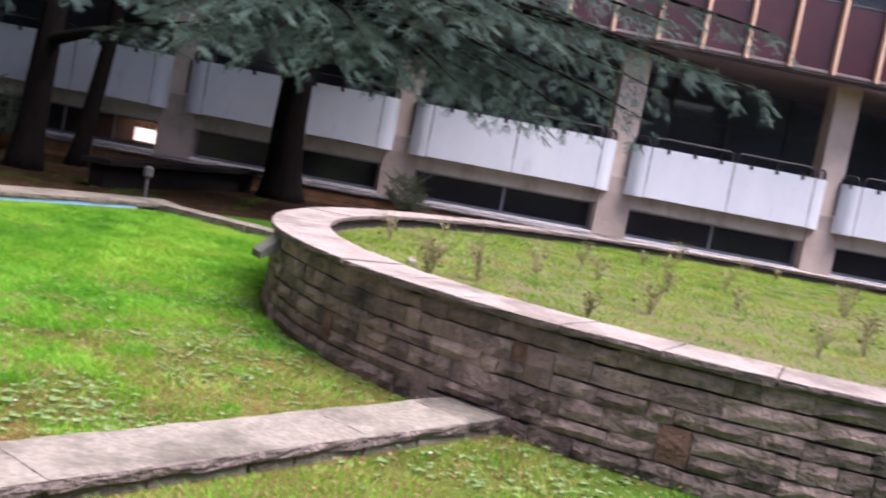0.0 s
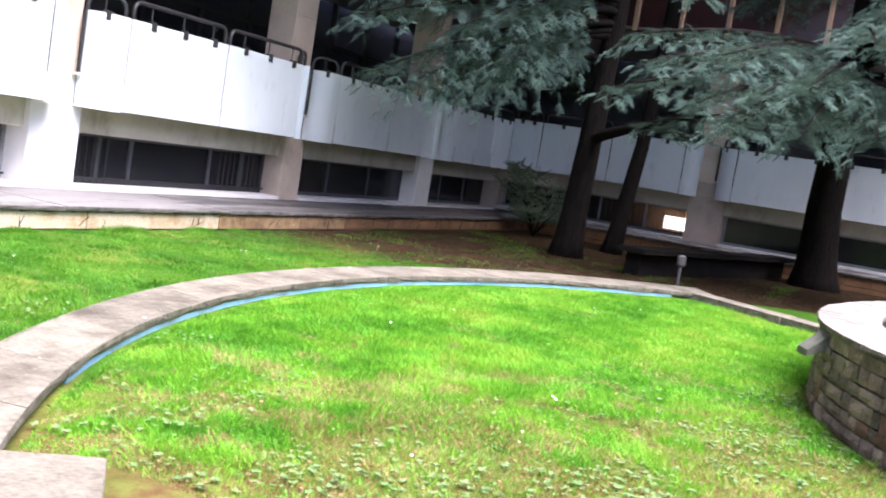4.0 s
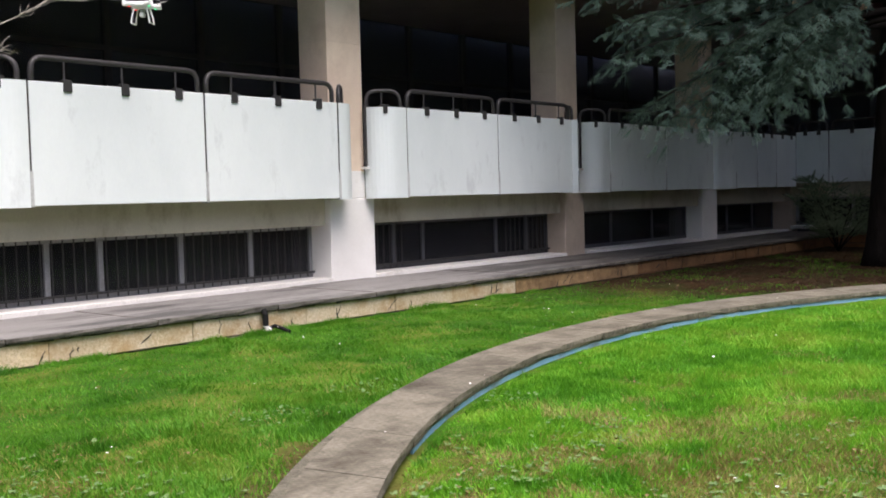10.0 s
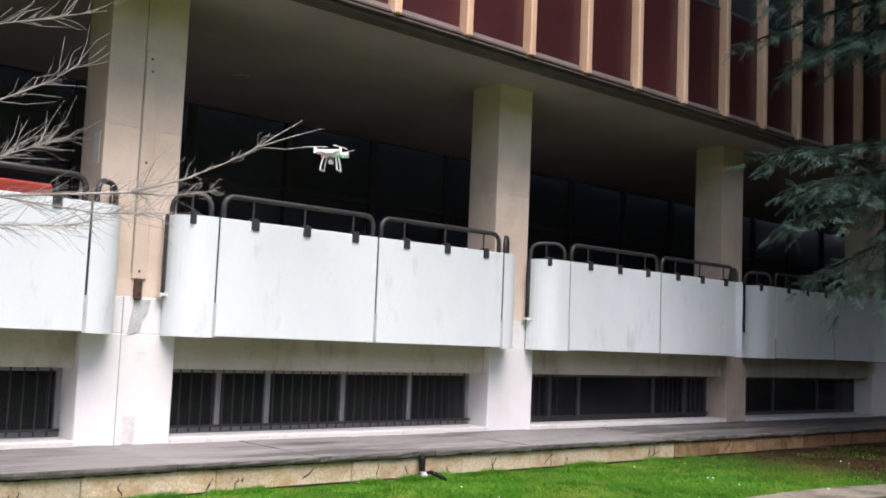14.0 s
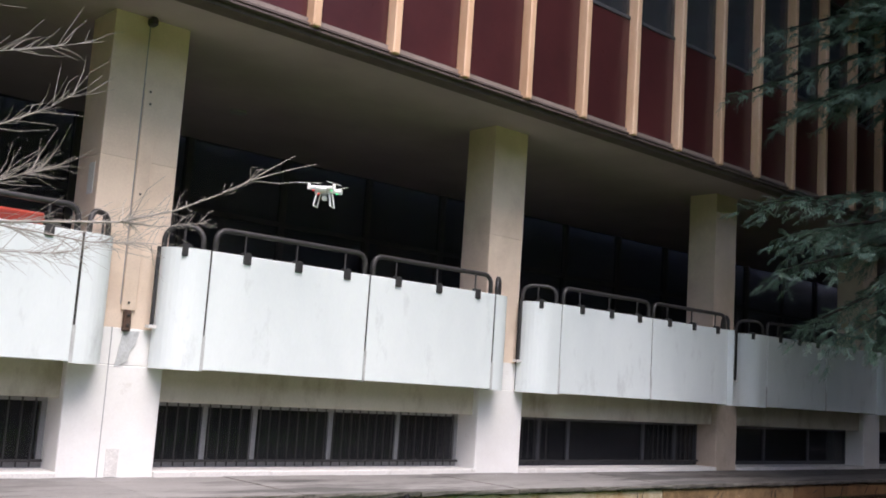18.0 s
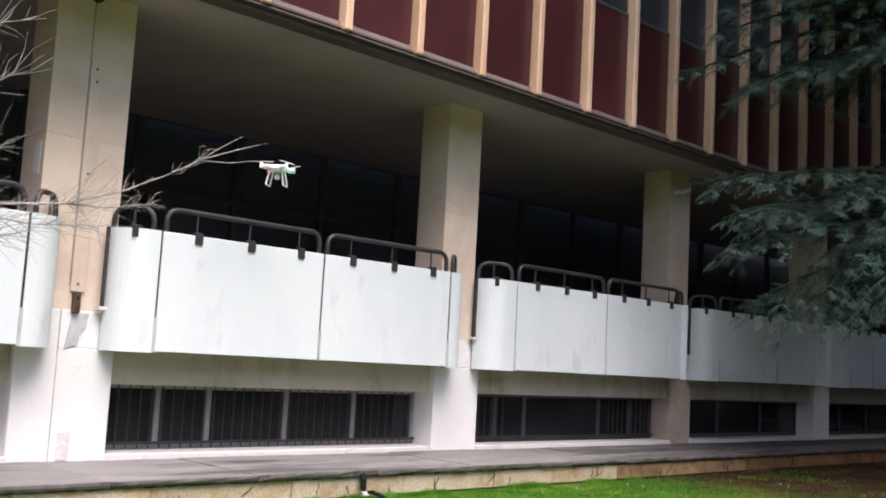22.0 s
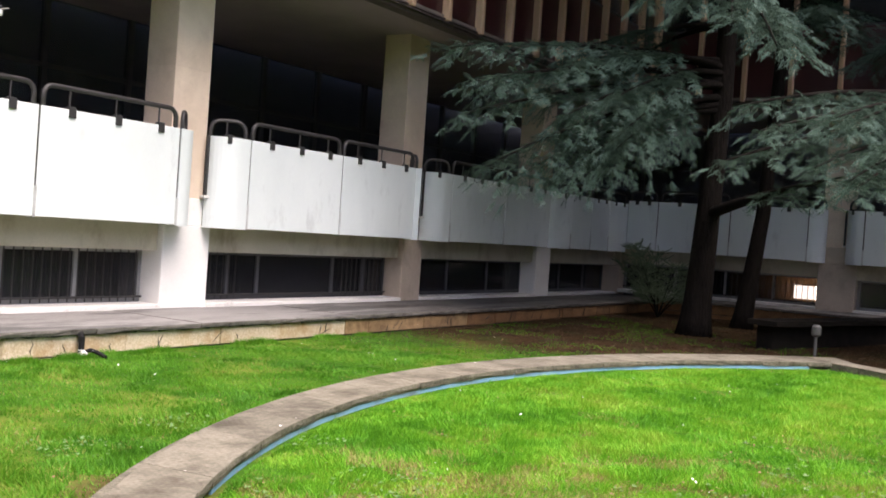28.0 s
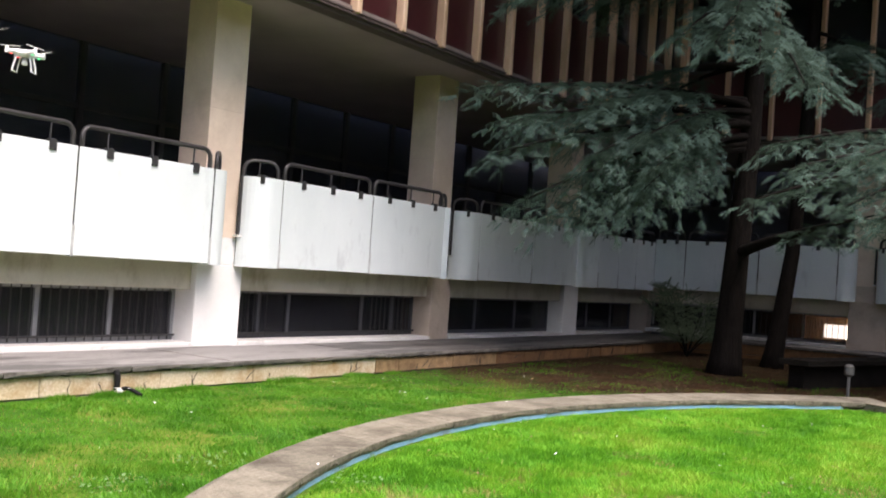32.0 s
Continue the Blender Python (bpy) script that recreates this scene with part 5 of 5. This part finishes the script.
# ---- shrubs ----
def shrub(name, at, height, width, label, count, material):
    top = thing(name, label, "shrub", at=at)
    tris, k = [], 0
    for k in range(count):
        an, rise = RNG.uniform(0, 2 * np.pi), RNG.uniform(0.35, 1.0)
        tip = np.array([width * math.cos(an) * RNG.uniform(0.4, 1), width * math.sin(an) * RNG.uniform(0.4, 1), height * rise])
        c = limb_curve((0, 0, 0), tip, 0.12 * height, 8)
        part("stem", tube(c.tolist(), [0.014 * (1 - 0.8 * j / 7) for j in range(8)], 5), BARK, top)
        tris += foliage(c, 0.26, 0.3, 0.42, 0.35, SMALL)
    part("leaves", tri_mesh("leaves", np.concatenate(tris), material), None, top)
    return top


shrub("evergreen_shrub", (20.3, 7.0, 0), 1.4, 1.1, "loose grey-green evergreen shrub by the corner", 20, SHRUBLEAF)
shrub("dark_shrub", (21.2, -1.05, 0), 0.85, 0.45, "dark low shrub against the far walk", 8, DARKLEAF)


def bare_bush(name, at, height, canes, label, group="", spread=0.5, material=None):
    top = thing(name, label, "shrub", group, at=at)
    rb = random.Random(int(at[0] * 97 + at[1] * 31))
    for k in range(canes):
        an = rb.uniform(0, 6.28)
        h = height * rb.uniform(0.5, 1.0)
        lean = spread * h * rb.uniform(0.1, 1.5)
        tip = (lean * math.cos(an), lean * math.sin(an), h)
        mid = (tip[0] * 0.35, tip[1] * 0.35, h * 0.55)
        bm = tube([(0, 0, -0.02), mid, tip], [0.005, 0.004, 0.002], 5)
        for j in range(rb.randint(1, 4)):
            a2 = an + rb.uniform(-1.6, 1.6)
            l2 = h * rb.uniform(0.12, 0.45)
            tube([mid, (mid[0] + l2 * 0.5 * math.cos(a2), mid[1] + l2 * 0.5 * math.sin(a2), mid[2] + l2 * 0.5), (mid[0] + l2 * math.cos(a2), mid[1] + l2 * math.sin(a2), mid[2] + l2)], [0.0035, 0.003, 0.0015], 4, bm)
        part("cane", bm, material or STEM, top)
    n = canes * 7
    pos = np.stack([RNG.normal(0, spread * height * 0.35, n), RNG.normal(0, spread * height * 0.35, n), RNG.uniform(0.05, height * 0.8, n)], 1)
    ways = RNG.normal(0, 1, (n, 3))
    part("leaves", tri_mesh("leaves", shoots(pos, ways, RNG.uniform(0.014, 0.032, n), FLAT_LEAVES), ROSELEAF), None, top)
    return top


FLAT_LEAVES = [np.array([[(0, -0.35, 0), (0.6, -0.5, 0.1), (1.1, 0, 0)], [(0, -0.35, 0), (1.1, 0, 0), (0, 0.35, 0)], [(0, 0.35, 0), (1.1, 0, 0), (0.6, 0.5, 0.1)]], float)]
rr = random.Random(3)
spots = [(7.45, -0.85, 0.46), (7.75, -1.25, 0.46), (8.5, -0.95, 0.3), (6.7, -1.87, 0.25), (7.54, -2.52, 0.3), (10.9, -4.3, 0.3), (6.78, -3.49, 0.32), (7.26, -4.06, 0.32), (9.0, -1.9, 0.35), (9.6, -2.6, 0.3)]
while len(spots) < 34:
    x, y = rr.uniform(5.6, 15), rr.uniform(-9.5, 0)
    dx, dy = x - PX, y - PY
    u, v = (dx * math.cos(PT) + dy * math.sin(PT)) / (PA - 0.9), (-dx * math.sin(PT) + dy * math.cos(PT)) / (PB - 0.9)
    if u * u + v * v < 1 and all((x - a_) ** 2 + (y - b_) ** 2 > 0.55 for a_, b_, _ in spots):
        spots.append((x, y, rr.uniform(0.2, 0.38)))
for x, y, h in spots:
    bare_bush("rose_bush", (x, y, 0.5), h * rr.uniform(0.8, 1.15), rr.randint(5, 9) + (3 if h > 0.45 else 0), "pruned bare rose bush with a few olive leaves", "pruned roses")


# ---- bare tree at the walk's edge, its twigs reaching before the balcony ----
def bare_tree():
    top = thing("bare_tree", "leafless shrub tree with pale thin twigs", "tree")
    part("trunk", tube([(0.35, 6.35, -0.1), (0.4, 6.3, 0.8), (0.55, 6.25, 1.5), (0.6, 6.2, 2.2), (0.55, 6.2, 3.4)], [0.07, 0.055, 0.045, 0.035, 0.015], 9), TWIG, top, "", True)
    main = [[(0.55, 6.25, 1.55), (1.71, 6.0, 2.04), (2.5, 6.0, 2.16), (2.86, 6.0, 2.29), (3.17, 6.0, 2.45), (3.38, 6.0, 2.58)],
            [(3.38, 6.0, 2.58), (3.55, 6.02, 2.70), (3.72, 6.0, 2.82)], [(3.38, 6.0, 2.58), (3.65, 5.95, 2.70), (3.91, 6.0, 2.80)], [(3.38, 6.0, 2.58), (3.6, 6.0, 2.60), (3.80, 6.0, 2.65)],
            [(0.6, 6.2, 2.1), (1.64, 6.0, 3.0), (2.28, 6.0, 3.24)], [(0.6, 6.2, 1.9), (1.67, 6.0, 2.56), (2.0, 6.0, 2.76), (2.14, 6.0, 2.88)],
            [(0.55, 6.25, 1.7), (1.7, 6.0, 2.25), (2.0, 6.0, 2.39)], [(1.71, 6.0, 2.04), (2.3, 5.9, 2.0), (2.7, 5.9, 2.05)], [(2.5, 6.0, 2.16), (2.8, 6.05, 2.18), (3.06, 6.0, 2.24)],
            [(0.6, 6.2, 2.2), (1.2, 6.0, 3.1), (1.9, 5.9, 3.45)], [(0.55, 6.25, 1.5), (1.5, 5.9, 1.85), (2.2, 5.9, 1.92)]]
    rb = random.Random(8)
    for m in main:
        r0 = 0.0095 if len(m) > 4 else 0.0052
        part("branch", tube(m, [r0 * (1 - 0.75 * k / (len(m) - 1)) for k in range(len(m))], 6), TWIG, top, "", True)
    bm = bmesh.new()
    for k in range(760):
        m = rb.choice(main[:1] * 5 + main[6:9] * 3 + main[10:] * 4 + main[4:6] + main[9:10])
        i = rb.randrange(len(m) - 1)
        a_, b_ = Vector(m[i]), Vector(m[i + 1])
        p = a_.lerp(b_, rb.random())
        if p.x < 1.1:
            continue
        if p.x > 2.6 and rb.random() < 0.7:
            continue
        l = rb.uniform(0.06, 0.36) * (0.5 if p.x > 2.7 else 1)
        w = ((b_ - a_).normalized() + Vector((rb.uniform(-0.7, 0.5), rb.uniform(-0.6, 0.6), rb.uniform(-0.5, 0.8)))).normalized()
        q = p + w * l * 0.5 + Vector((rb.uniform(-0.03, 0.03), rb.uniform(-0.03, 0.03), rb.uniform(-0.03, 0.04)))
        tube([p, q, p + w * l], [0.0021, 0.0016, 0.0008], 4, bm)
    tagged(part("twig_spray", bm, TWIG, top), kind="stuff")


bare_tree()
box_red = thing("red_planter", "faded red plastic flower box on the balcony edge", "planter")
part("trough", box(2.45, 3.15, 9.0, 9.2, 2.38, 2.56, 0.02), REDPAINT, box_red)

# ---- grass, weeds and leaves ----
def keep_lawn(x, y):
    """Where grass grows thickly: 0 to 1."""
    rk = np.hypot(x - KC[0], y - KC[1])
    ri = np.hypot(x - KI[0], y - KI[1])
    dx, dy = x - PX, y - PY
    oval_r = np.hypot((dx * math.cos(PT) + dy * math.sin(PT)) / (PA + 0.05), (-dx * math.sin(PT) + dy * math.cos(PT)) / (PB + 0.05))
    off = x * 0.686 + y * 0.727
    ok = (oval_r > 1) & (y < 7.70) & ((ri < KRI - 0.03) | (rk > KR + 0.02)) & ((off < 2.74) | (off > 3.17) | (rk > KR))
    inside = ri < KRI
    ok &= inside | (off < 2.74) | (x < 13.2)
    ok &= ~((x > 12.2) & inside & (y < 0.9 + 1.5 * (x - 12.75)) & (x > 12.6))
    ok &= ~((x < 3.1) & (y < 3.1) & (off > 2.7) & (off < 3.9))
    ok &= ~((rk > KR) & (rk < KR + 0.32) & (x < 3.75 + 0.3 * np.sin(7 * y)) & (RNG.random(len(x)) < 0.85))
    fade = np.where(inside, 1.0, np.clip((12.4 + 0.6 * np.sin(1.9 * y + x) - x) / 3.0, 0, 1) ** 1.5)
    return ok * fade


def patchy(x, y, s, seed):
    return np.array([noise.noise(Vector((a_ * s, b_ * s, seed))) for a_, b_ in zip(x, y)])


def lattice(x, y, scale, seed):
    """Smooth noise over the plan, 0 to 1."""
    grid = np.random.default_rng(seed).random((64, 64))
    u, v = x * scale + 20, y * scale + 20
    i, j = np.floor(u).astype(int), np.floor(v).astype(int)
    a, b = u - i, v - j
    a, b = a * a * (3 - 2 * a), b * b * (3 - 2 * b)
    g = lambda p, q: grid[p % 64, q % 64]
    return (g(i, j) * (1 - a) + g(i + 1, j) * a) * (1 - b) + (g(i, j + 1) * (1 - a) + g(i + 1, j + 1) * a) * b


def vigour(x, y):
    """How lush the lawn is, 0 to 1: worn along the low wall, thick and green towards the far kerb, in patches."""
    off = x * 0.686 + y * 0.727
    bed = np.hypot(x - KI[0], y - KI[1]) < KRI
    far = np.where(bed, np.clip(0.07 + 0.20 * (off - 3.1), 0.0, 0.95), 0.72 - 0.12 * np.clip(3.6 - x, 0, 2))
    return np.clip(far + 0.35 * (lattice(x, y, 0.8, 3) - 0.5) + 0.6 * (lattice(x, y, 2.6, 4) - 0.5) + 0.85 * (lattice(x, y, 7.0, 5) - 0.5), 0, 1)


def green(x, y):
    bed = np.hypot(x - KI[0], y - KI[1]) < KRI
    return keep_lawn(x, y) * np.clip(2.4 * (vigour(x, y) - 0.28), np.where(bed, 0.20, 0.35), 1)


def blades(n, x0, x1, y0, y1, hmin, hmax, z=0.0, mask=green):
    x, y = RNG.uniform(x0, x1, n), RNG.uniform(y0, y1, n)
    k = RNG.random(n) < mask(x, y)
    x, y = x[k], y[k]
    n = len(x)
    tuft = 0.40 + 0.9 * lattice(x, y, 4.5, 8) + 0.35 * (vigour(x, y) - 0.5)
    h = RNG.uniform(hmin, hmax, n) * np.clip(tuft, 0.35, 1.3)
    ri = np.hypot(x - KI[0], y - KI[1])
    h *= np.where((ri < KRI) & (ri > KRI - 0.25), 0.6, 1.0)
    an = RNG.uniform(0, 2 * np.pi, n)
    w = RNG.uniform(0.0028, 0.0058, n)
    base = np.stack([x, y, np.full(n, z - 0.005)], 1)
    side = np.stack([np.cos(an), np.sin(an), np.zeros(n)], 1) * w[:, None]
    drift = 6.3 * lattice(x, y, 3.0, 11)  # neighbouring blades lie over to one side
    lean = (0.28 * np.stack([np.cos(drift), np.sin(drift)], 1) + RNG.normal(0, 0.45, (n, 2))) * h[:, None]
    tip = base + np.concatenate([lean, h[:, None]], 1)
    return np.stack([base - side, base + side, tip], 1)


grass_tris = np.concatenate([blades(60000, -5.0, 2.0, -6.0, 7.6, 0.02, 0.06), blades(400000, 2.0, 14.2, -1.5, 5.2, 0.025, 0.06), blades(280000, 1.0, 12.6, 2.0, 7.7, 0.016, 0.042), blades(50000, 2.0, 5.6, -3.2, 1.6, 0.022, 0.075),
                             blades(150000, 2.5, 7.5, -1.0, 4.2, 0.02, 0.06)])
in_bed = np.hypot(grass_tris[:, 0, 0] - KI[0], grass_tris[:, 0, 1] - KI[1]) < KRI
tagged(part("grass", tri_mesh("grass", grass_tris[in_bed], BLADE), None, None), "short bright green grass inside the kerb", "grass", kind="stuff")
tagged(part("mown_grass", tri_mesh("mown_grass", grass_tris[~in_bed], MOWN), None, None), "mown lawn grass between kerb and walk", "grass", kind="stuff")


def kerb_edge(x, y):
    rk = np.hypot(x - KC[0], y - KC[1])
    ri = np.hypot(x - KI[0], y - KI[1])
    tufts = (x > 3.6) * np.clip(0.45 + patchy(x, y, 1.7, 6.6), 0, 1)
    return ((rk > KR + 0.005) & (rk < KR + 0.07) & (x < 11.5) | (ri < KRI - 0.04) & (ri > KRI - 0.10) & (x > 2.6) & (x < 6.0)) * tufts


tagged(part("kerb_grass", tri_mesh("kerb_grass", blades(260000, 1.5, 12.0, 1.5, 5.3, 0.05, 0.12, mask=kerb_edge), MOWN), None, None), "longer grass tufts along the kerb", "grass", kind="stuff")


def walk_edge(x, y):
    """Tufts left standing along the foot of the raised walk."""
    return np.clip(3.0 * (lattice(x, y, 3.5, 29) - 0.42), 0, 1) * (x < 11.0)


tagged(part("edge_grass", tri_mesh("edge_grass", blades(30000, -1.0, 11.0, 7.60, 7.725, 0.025, 0.075, mask=walk_edge), MOWN), None, None), "grass tufts along the foot of the raised walk", "grass", kind="stuff")


def dry(x, y):
    """Worn, straw-coloured patches of the lawn."""
    bed = np.hypot(x - KI[0], y - KI[1]) < KRI
    return keep_lawn(x, y) * np.clip(1.5 - 2.2 * vigour(x, y), 0.02, 1) * np.where(bed, 1.0, 0.5)


tagged(part("dry_grass", tri_mesh("dry_grass", np.concatenate([blades(110000, 2.0, 14.0, -1.5, 5.2, 0.02, 0.055, mask=dry), blades(120000, 2.3, 7.0, -1.5, 3.6, 0.015, 0.05, mask=dry), blades(40000, 1.0, 11.5, 3.0, 7.7, 0.012, 0.04, mask=dry)]), STRAW), None, None), "dry straw-coloured blades in the lawn", "grass", kind="stuff")


def in_planter(x, y):
    dx, dy = x - PX, y - PY
    return (np.hypot((dx * math.cos(PT) + dy * math.sin(PT)) / (PA - PCAP - 0.03), (-dx * math.sin(PT) + dy * math.cos(PT)) / (PB - PCAP - 0.03)) < 1) * 1.0


tagged(part("weeds", tri_mesh("weeds", blades(230000, 4.0, 16.5, -11.0, 1.0, 0.02, 0.06, 0.5, in_planter), BEDBLADE), None, None), "weedy grass in the raised bed", "grass", kind="stuff")
tagged(part("dry_weeds", tri_mesh("dry_weeds", blades(40000, 4.0, 16.5, -11.0, 1.0, 0.015, 0.05, 0.5, lambda x, y: in_planter(x, y) * np.clip(0.6 + patchy(x, y, 1.1, 2.2), 0, 1)), STRAW), None, None), "dry straw weeds in the raised bed", "grass", kind="stuff")


def scatter(name, n, area, size, material, label, category, mask, z=0.012, lift=0.03, clump=None):
    x, y = RNG.uniform(area[0], area[1], n), RNG.uniform(area[2], area[3], n)
    k = RNG.random(n) < mask(x, y)
    x, y = x[k], y[k]
    if clump:
        c = patchy(x, y, clump, 3.7) > 0.12
        x, y = x[c], y[c]
    n = len(x)
    pos = np.stack([x, y, z + RNG.uniform(0, lift, n)], 1)
    an = RNG.uniform(0, 2 * np.pi, n)
    ways = np.stack([np.cos(an), np.sin(an), RNG.normal(0, 0.35, n)], 1)
    tagged(part(name, tri_mesh(name, shoots(pos, ways, RNG.uniform(*size, n), FLAT_LEAVES), material), None, None), label, category, kind="stuff")


def soil(x, y):
    rk = np.hypot(x - KC[0], y - KC[1])
    return ((rk > KR + 0.05) & (y < 7.7) & (x < 21.7)) * np.clip((x - 9.8) / 3.2, 0, 1) ** 1.4


def weedy(x, y):
    """Broad weeds: along the low wall, along the planter, and beside the kerb's near end."""
    off = x * 0.686 + y * 0.727
    dx, dy = x - PX, y - PY
    ov = np.hypot((dx * math.cos(PT) + dy * math.sin(PT)) / PA, (-dx * math.sin(PT) + dy * math.cos(PT)) / PB)
    bed = np.hypot(x - KI[0], y - KI[1]) < KRI
    near = np.clip((5.4 - off) / 1.6, 0, 1) * (off > 3.1) * np.where(bed, 1.0, 0.22) + np.clip((1.24 - ov) / 0.2, 0, 1) * (ov > 1) * (x < 8.2)
    outside = (np.hypot(x - KC[0], y - KC[1]) > KR) * np.clip((4.2 - x) / 1.5, 0, 1)
    return np.clip(near + 0.08 * outside, 0, 1) * keep_lawn(x, y)


def rosettes(name, n, area, material, label):
    """Low weeds: clumps of small rosettes, each a ring of broad leaves lying out from its heart."""
    cx, cy = RNG.uniform(area[0], area[1], n), RNG.uniform(area[2], area[3], n)
    k = (RNG.random(n) < weedy(cx, cy)) & (lattice(cx, cy, 2.2, 17) + RNG.normal(0, 0.2, n) > 0.55)
    cx, cy = cx[k], cy[k]
    pos, ways, sizes = [], [], []
    for x, y in zip(cx, cy):
        m = RNG.integers(5, 10)
        an = np.linspace(0, 2 * np.pi, m, endpoint=False) + RNG.normal(0, 0.3, m)
        pos.append(np.stack([x + 0.006 * np.cos(an), y + 0.006 * np.sin(an), np.full(m, RNG.uniform(0.008, 0.026))], 1))
        ways.append(np.stack([np.cos(an), np.sin(an), RNG.uniform(0.05, 0.7, m)], 1))
        sizes.append(RNG.uniform(0.009, 0.022) * RNG.uniform(0.6, 1.2, m))
    leaves = shoots(np.concatenate(pos), np.concatenate(ways), np.concatenate(sizes), FLAT_LEAVES)
    tagged(part(name, tri_mesh(name, leaves, material), None, None), label, "weeds", kind="stuff")


scatter("clover_by_kerb", 2500, (1.5, 6.0, 2.6, 5.0), (0.014, 0.028), CLOVER, "pale weeds beside the kerb", "weeds", keep_lawn, 0.015, 0.03, 1.3)
scatter("clover", 9000, (2.0, 9.0, -2.5, 4.0), (0.008, 0.015), CLOVER, "pale clover and weed leaves in the lawn", "weeds", weedy, 0.02, 0.04)
rosettes("broad_weeds", 15000, (1.2, 8.2, -2.5, 5.2), WEEDLEAF, "grey-green weed rosettes in the worn lawn")
scatter("fallen_leaves", 7000, (1.2, 8.5, -2.5, 5.2), (0.008, 0.022), LEAF, "brown dead leaves lying in the worn lawn", "leaves", lambda x, y: dry(x, y) * 0.8, 0.015, 0.035)
tagged(part("shade_grass", tri_mesh("shade_grass", blades(34000, 10.0, 20.5, 1.5, 7.68, 0.02, 0.05, mask=lambda x, y: soil(x, y) * np.clip(5 * (lattice(x, y, 1.4, 23) - 0.55), 0, 0.8)), MOWN), None, None), "sparse dark grass under the cedars", "grass", kind="stuff")
scatter("leaf_litter", 20000, (10.0, 21.7, 0.0, 7.7), (0.012, 0.028), LITTERLEAF, "dark leaf litter under the cedars", "leaves", soil, 0.006, 0.02)
scatter("pale_leaves", 160, (10.0, 20.5, 2.0, 7.6), (0.014, 0.03), LEAF, "pale fallen leaves under the cedars", "leaves", lambda x, y: (soil(x, y) > 0) * 1.0, 0.01, 0.015)
scatter("petals", 120, (2.3, 13.0, -1.0, 7.6), (0.010, 0.018), BLOSSOM, "scattered white petals", "petals", lambda x, y: np.ones_like(x) * (np.hypot(x - PX, y - PY) > 7.2), 0.105, 0.004)
